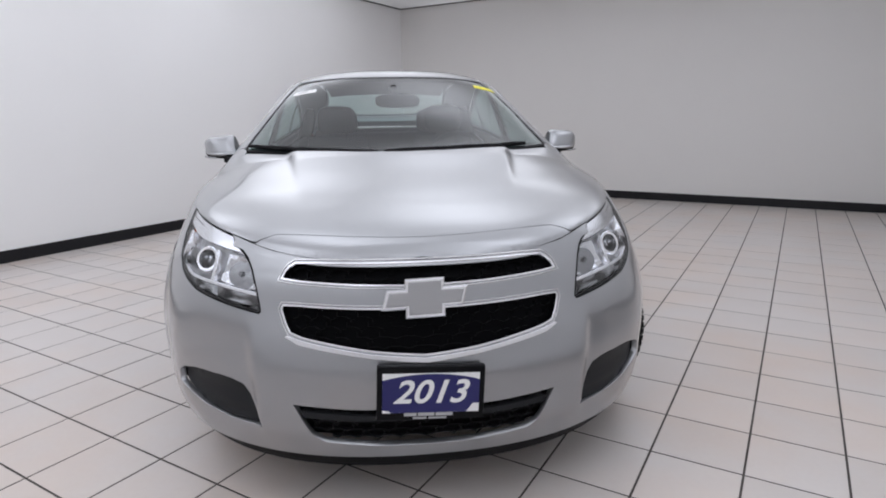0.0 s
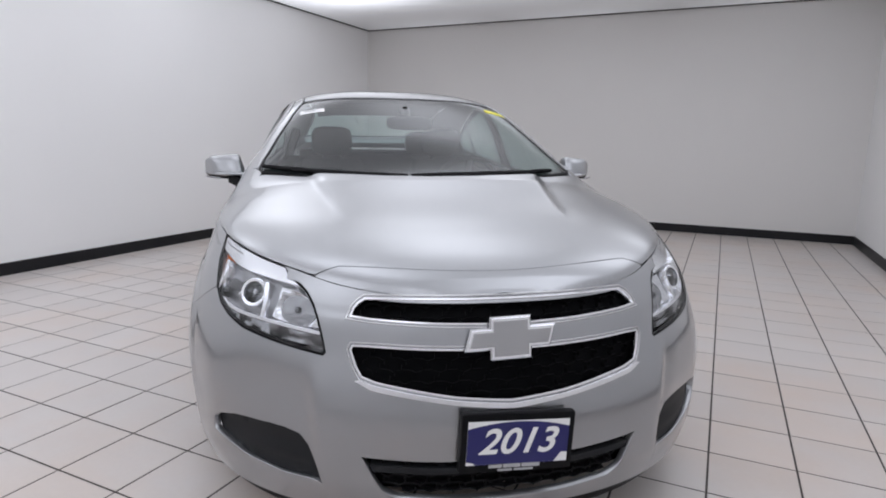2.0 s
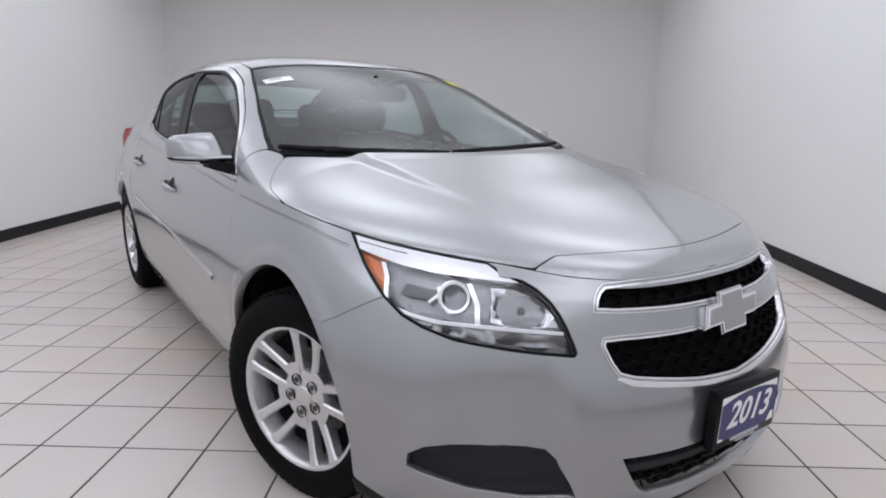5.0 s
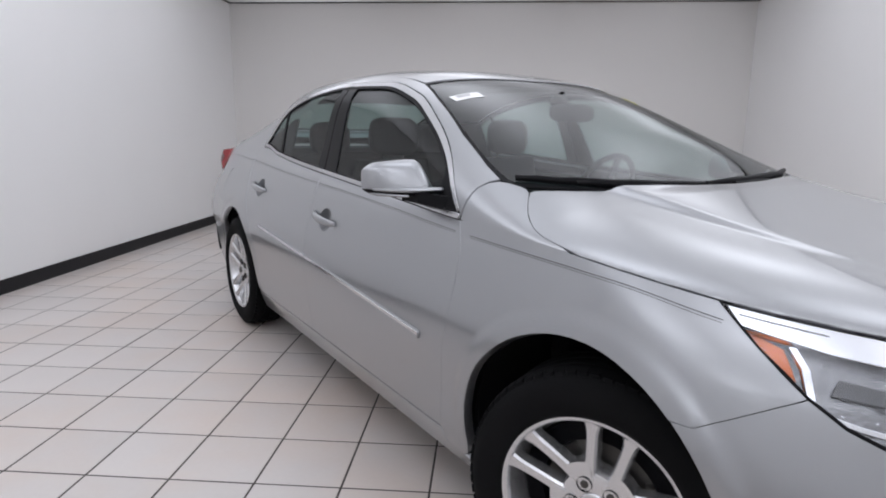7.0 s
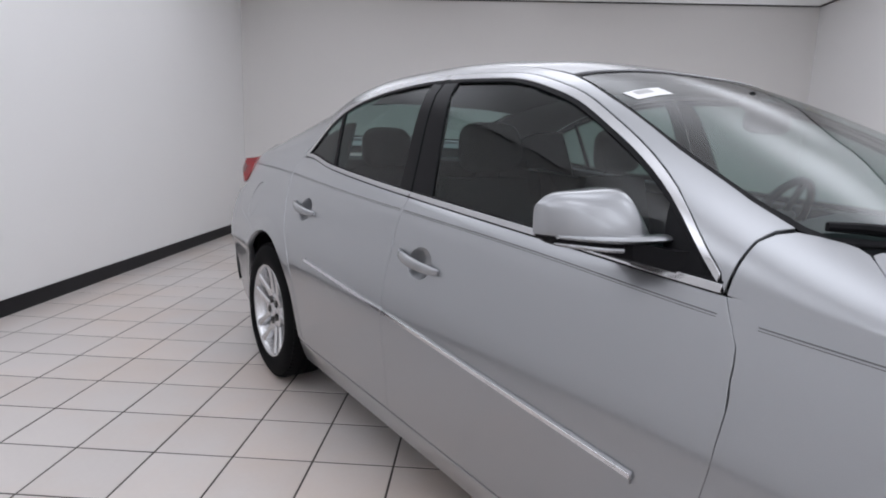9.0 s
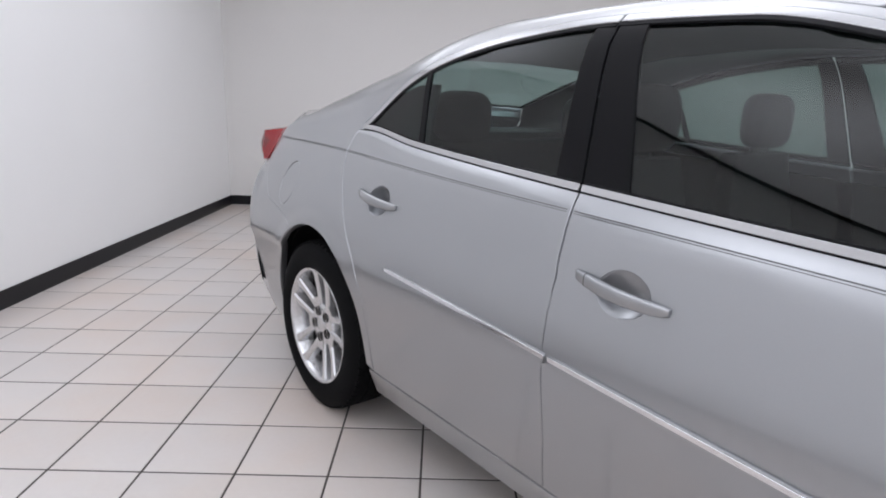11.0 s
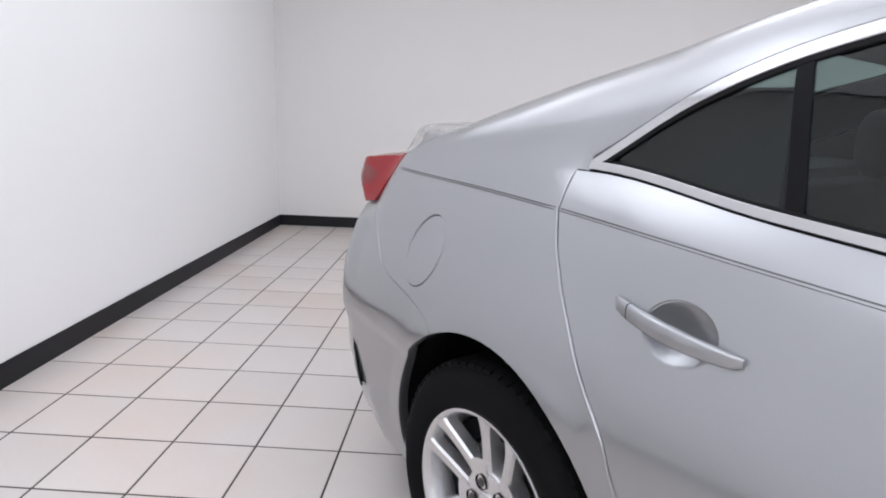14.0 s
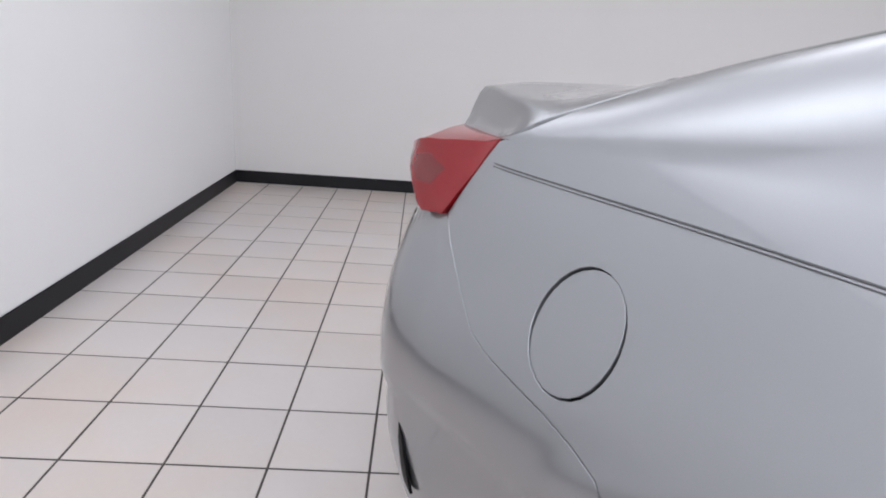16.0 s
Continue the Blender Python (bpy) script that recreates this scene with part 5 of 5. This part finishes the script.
def build_screen_parts():
    back = [(0, 1.135), (.2, 1.148), (.43, 1.185), (.522, 1.21), (.598, 1.238), (.664, 1.274), (.705, 1.31), (.722, 1.37)]
    base = [(.735, 1.425), (.60, 1.345), (.425, 1.255), (.2, 1.21), (0, 1.20)]
    ring = back + base[:-1]
    full = ring + [(0, 1.20)] + [(-x, y) for x, y in reversed(ring[1:])]
    panel("cowl", full, top_chart, BLACK, step=.035, gap=0, depth=.01, lift=-.016)
    sc = [(.2, 1.171), (.425, 1.211), (.522, 1.238), (.60, 1.273), (.663, 1.314), (.726, 1.372), (.731, 1.42), (.716, 1.52), (.671, 1.715), (.601, 1.97), (.549, 2.162), (.40, 2.129), (.2, 2.104)]
    outer = [(0, 1.166)] + sc + [(0, 2.096)] + [(-x, y) for x, y in reversed(sc)]
    inner = inset(dense(outer, .06), .014)
    panel("screen_gasket", outer, top_chart, BLACK, step=.03, gap=0, depth=.006, lift=-.003, holes=(inner,))
    bk = [(0, 3.442), (.3, 3.432), (.497, 3.417), (.492, 3.6), (.507, 3.8), (.542, 4.0), (.572, 4.192), (.45, 4.238), (.2, 4.263)]
    outer = bk + [(0, 4.268)] + [(-x, y) for x, y in reversed(bk[1:])]
    panel("screen_gasket", outer, top_chart, BLACK, step=.03, gap=0, depth=.006, lift=-.003, holes=(inset(dense(outer, .06), .014),))
    for x0, x1, y0, y1, mat, nm in ((-.555, -.43, 1.925, 1.975, WHITE, "white inspection sticker"), (.47, .60, 1.985, 2.035, YELLOW, "yellow sticker")):
        panel("sticker", [(x0, y0), (x1, y0 - .012 * (1 if x0 < 0 else -1)), (x1, y1 - .012 * (1 if x0 < 0 else -1)), (x0, y1)], top_chart, mat, step=.03, gap=0, depth=.0005, lift=-.0022, label=nm)
    panel("sticker_print", [(-.53, 1.945), (-.475, 1.94), (-.475, 1.962), (-.53, 1.967)], top_chart, PALE, step=.03, gap=0, depth=.0003, lift=-.0018)
    # wipers lie along the foot of the screen
    for arm, blade in ((((-.30, 1.198), (-.58, 1.285)), ((-.708, 1.392), (-.62, 1.312), (-.48, 1.243), (-.30, 1.203), (-.10, 1.186))), (((.28, 1.196), (.05, 1.182)), ((-.08, 1.192), (.22, 1.205), (.45, 1.240), (.60, 1.300)))):
        wp = new("wiper")
        wp.parent = car
        bm = bmesh.new()
        tube(bm, [(x, y - .01, top_z(x, y) + .006) for x, y in dense(list(arm), .05, False)], [.007] * len(dense(list(arm), .05, False)), 8)
        part("wiper_arm", bm, BLACK, wp)
        bm = bmesh.new()
        pts = dense(list(blade), .04, False)
        tube(bm, [(x, y, top_z(x, y) + .008) for x, y in pts], [.005 + .009 * math.sin(math.pi * min(1, (i + 1) / (len(pts) + 1))) ** .6 for i in range(len(pts))], 8)
        part("wiper_blade", bm, BLACK, wp)


def front_seat(x):
    st = new("front_seat")
    st.parent = car
    bm = bmesh.new()
    rounded_block(bm, (x, 2.42, .47), (.52, .56, .20), 5)
    part("cushion", bm, CLOTH, st)
    bm = bmesh.new()
    rings = []
    for i in range(10):
        t = i / 9
        w, d = .26 - .06 * t ** 2.2, .075 - .025 * t
        y, z = 2.68 + .10 * t + .02 * math.sin(t * 3), .48 + .58 * t
        rings.append([Vector((x + w * math.copysign(abs(math.cos(a)) ** .5, math.cos(a)), y + d * math.copysign(abs(math.sin(a)) ** .6, math.sin(a)) - .02 * abs(math.cos(a)) ** 2, z)) for a in [2 * math.pi * k / 24 for k in range(24)]])
    loft(bm, rings)
    part("backrest", bm, CLOTH, st)
    bm = bmesh.new()
    rounded_block(bm, (x, 2.745, 1.175), (.265, .10, .19), 3.6)
    part("headrest", bm, CLOTH, st)
    bm = bmesh.new()
    for dx in (-.06, .06):
        tube(bm, [(x + dx, 2.765, 1.03), (x + dx, 2.755, 1.12)], .007, 8)
    part("headrest_posts", bm, CHROME, st)


def build_cabin():
    for x in (-.37, .37):
        front_seat(x)
    rs = new("rear_seat")
    rs.parent = car
    bm = bmesh.new()
    rounded_block(bm, (0, 3.28, .47), (1.30, .50, .22), 6)
    part("cushion", bm, CLOTH, rs)
    bm = bmesh.new()
    rounded_block(bm, (0, 3.57, .76), (1.32, .16, .62), 6)
    part("backrest", bm, CLOTH, rs)
    for x in (-.37, .37):
        bm = bmesh.new()
        rounded_block(bm, (x, 3.565, 1.155), (.25, .13, .20), 3.2)
        part("headrest", bm, CLOTH, rs)
    bm = bmesh.new()
    box(bm, (-.60, 3.60, .88), (.60, 4.15, 1.095), .008)
    part("parcel_shelf", bm, DASH, car)
    dash = new("dashboard")
    dash.parent = car
    bm = bmesh.new()
    rings = []
    for i in range(15):
        x = -.70 + 1.4 * i / 14
        hump = .03 * math.exp(-((x - .37) / .2) ** 2)
        rings.append([Vector((x, y, z)) for y, z in ((1.30, .97), (1.48, .985), (1.66, .985 + hump * .4), (1.80, .975 + hump), (1.875, .95 + hump), (1.89, .90), (1.86, .72), (1.80, .60), (1.30, .60))])
    loft(bm, rings)
    part("top", bm, DASH, dash)
    bm = bmesh.new()
    box(bm, (-.13, 1.80, .45), (.13, 2.60, .62), .02)
    part("console", bm, DASH, dash)
    sw = new("steering_wheel")
    sw.parent = car
    bm = bmesh.new()
    pts = [(.185 * math.cos(2 * math.pi * k / 40), .185 * math.sin(2 * math.pi * k / 40), 0) for k in range(41)]
    tube(bm, pts, .014, 10, caps=False)
    bmesh.ops.remove_doubles(bm, verts=bm.verts, dist=1e-4)
    part("rim", bm, BLACK, sw)
    bm = bmesh.new()
    rounded_block(bm, (0, -.01, -.01), (.16, .13, .05), 3)
    for a in (0, 180, 270):
        q = box(bm, (.05, -.018, -.018), (.18, .018, -.004), .004)
        bmesh.ops.transform(bm, matrix=Matrix.Rotation(radians(a), 4, "Z"), verts=[v for v in q if v.is_valid])
    part("hub", bm, DASH, sw)
    sw.matrix_local = pose(.37, 2.02, .93, -65, 0, 0)
    mr = new("rear_view_mirror")
    mr.parent = car
    bm = bmesh.new()
    rounded_block(bm, (.02, 1.90, 1.282), (.25, .035, .075), 3.4)
    part("housing", bm, BLACK, mr)
    bm = bmesh.new()
    tube(bm, [(0, 1.965, 1.352), (.012, 1.91, 1.29)], [.03, .018], 12)
    part("stem", bm, BLACK, mr)
    lining = [(0, 2.12), (.3, 2.13), (.50, 2.19), (.49, 2.75), (.47, 3.40), (.455, 3.58), (.3, 3.61)]
    panel("headlining", lining + [(0, 3.62)] + [(-x, y) for x, y in reversed(lining[1:])], top_chart, ROOFLINING, step=.08, gap=0, depth=.002, lift=-.035)
    for s in (-1, 1):
        panel("pillar_trim", sill_edge(3.335, 3.60, d=-.02) + [(3.95, 1.05), (3.95, 1.16), (3.75, 1.25), (3.55, 1.31), (3.375, dlo_top(3.375) - .012)], side_chart, DASH, car, s, step=.06, gap=0, depth=.01, lift=-.07)
        for y0, y1, owner in ((1.52, 2.55, doors[s][0]), (2.62, 3.50, doors[s][1])):
            pts = [(u_of_y(y, z), z) for y, z in dense([(y0, .36), (y1, .36), (y1 + .02, z_belt(y1) - .004), (y0, z_belt(y0) - .004)], .1)]
            panel("door_card", pts, low_chart, DASH, owner, s, step=.08, gap=0, depth=.003, lift=-.075)


build_front()
for s in (-1, 1):
    build_door_trim(s)
    mirror(s)
    for y in HUBS:
        wheel(s, y, (22.0 if s < 0 else 18.0) if y < 2 else 0.0)
build_under()
build_screen_parts()
build_cabin()

lay_tiles()
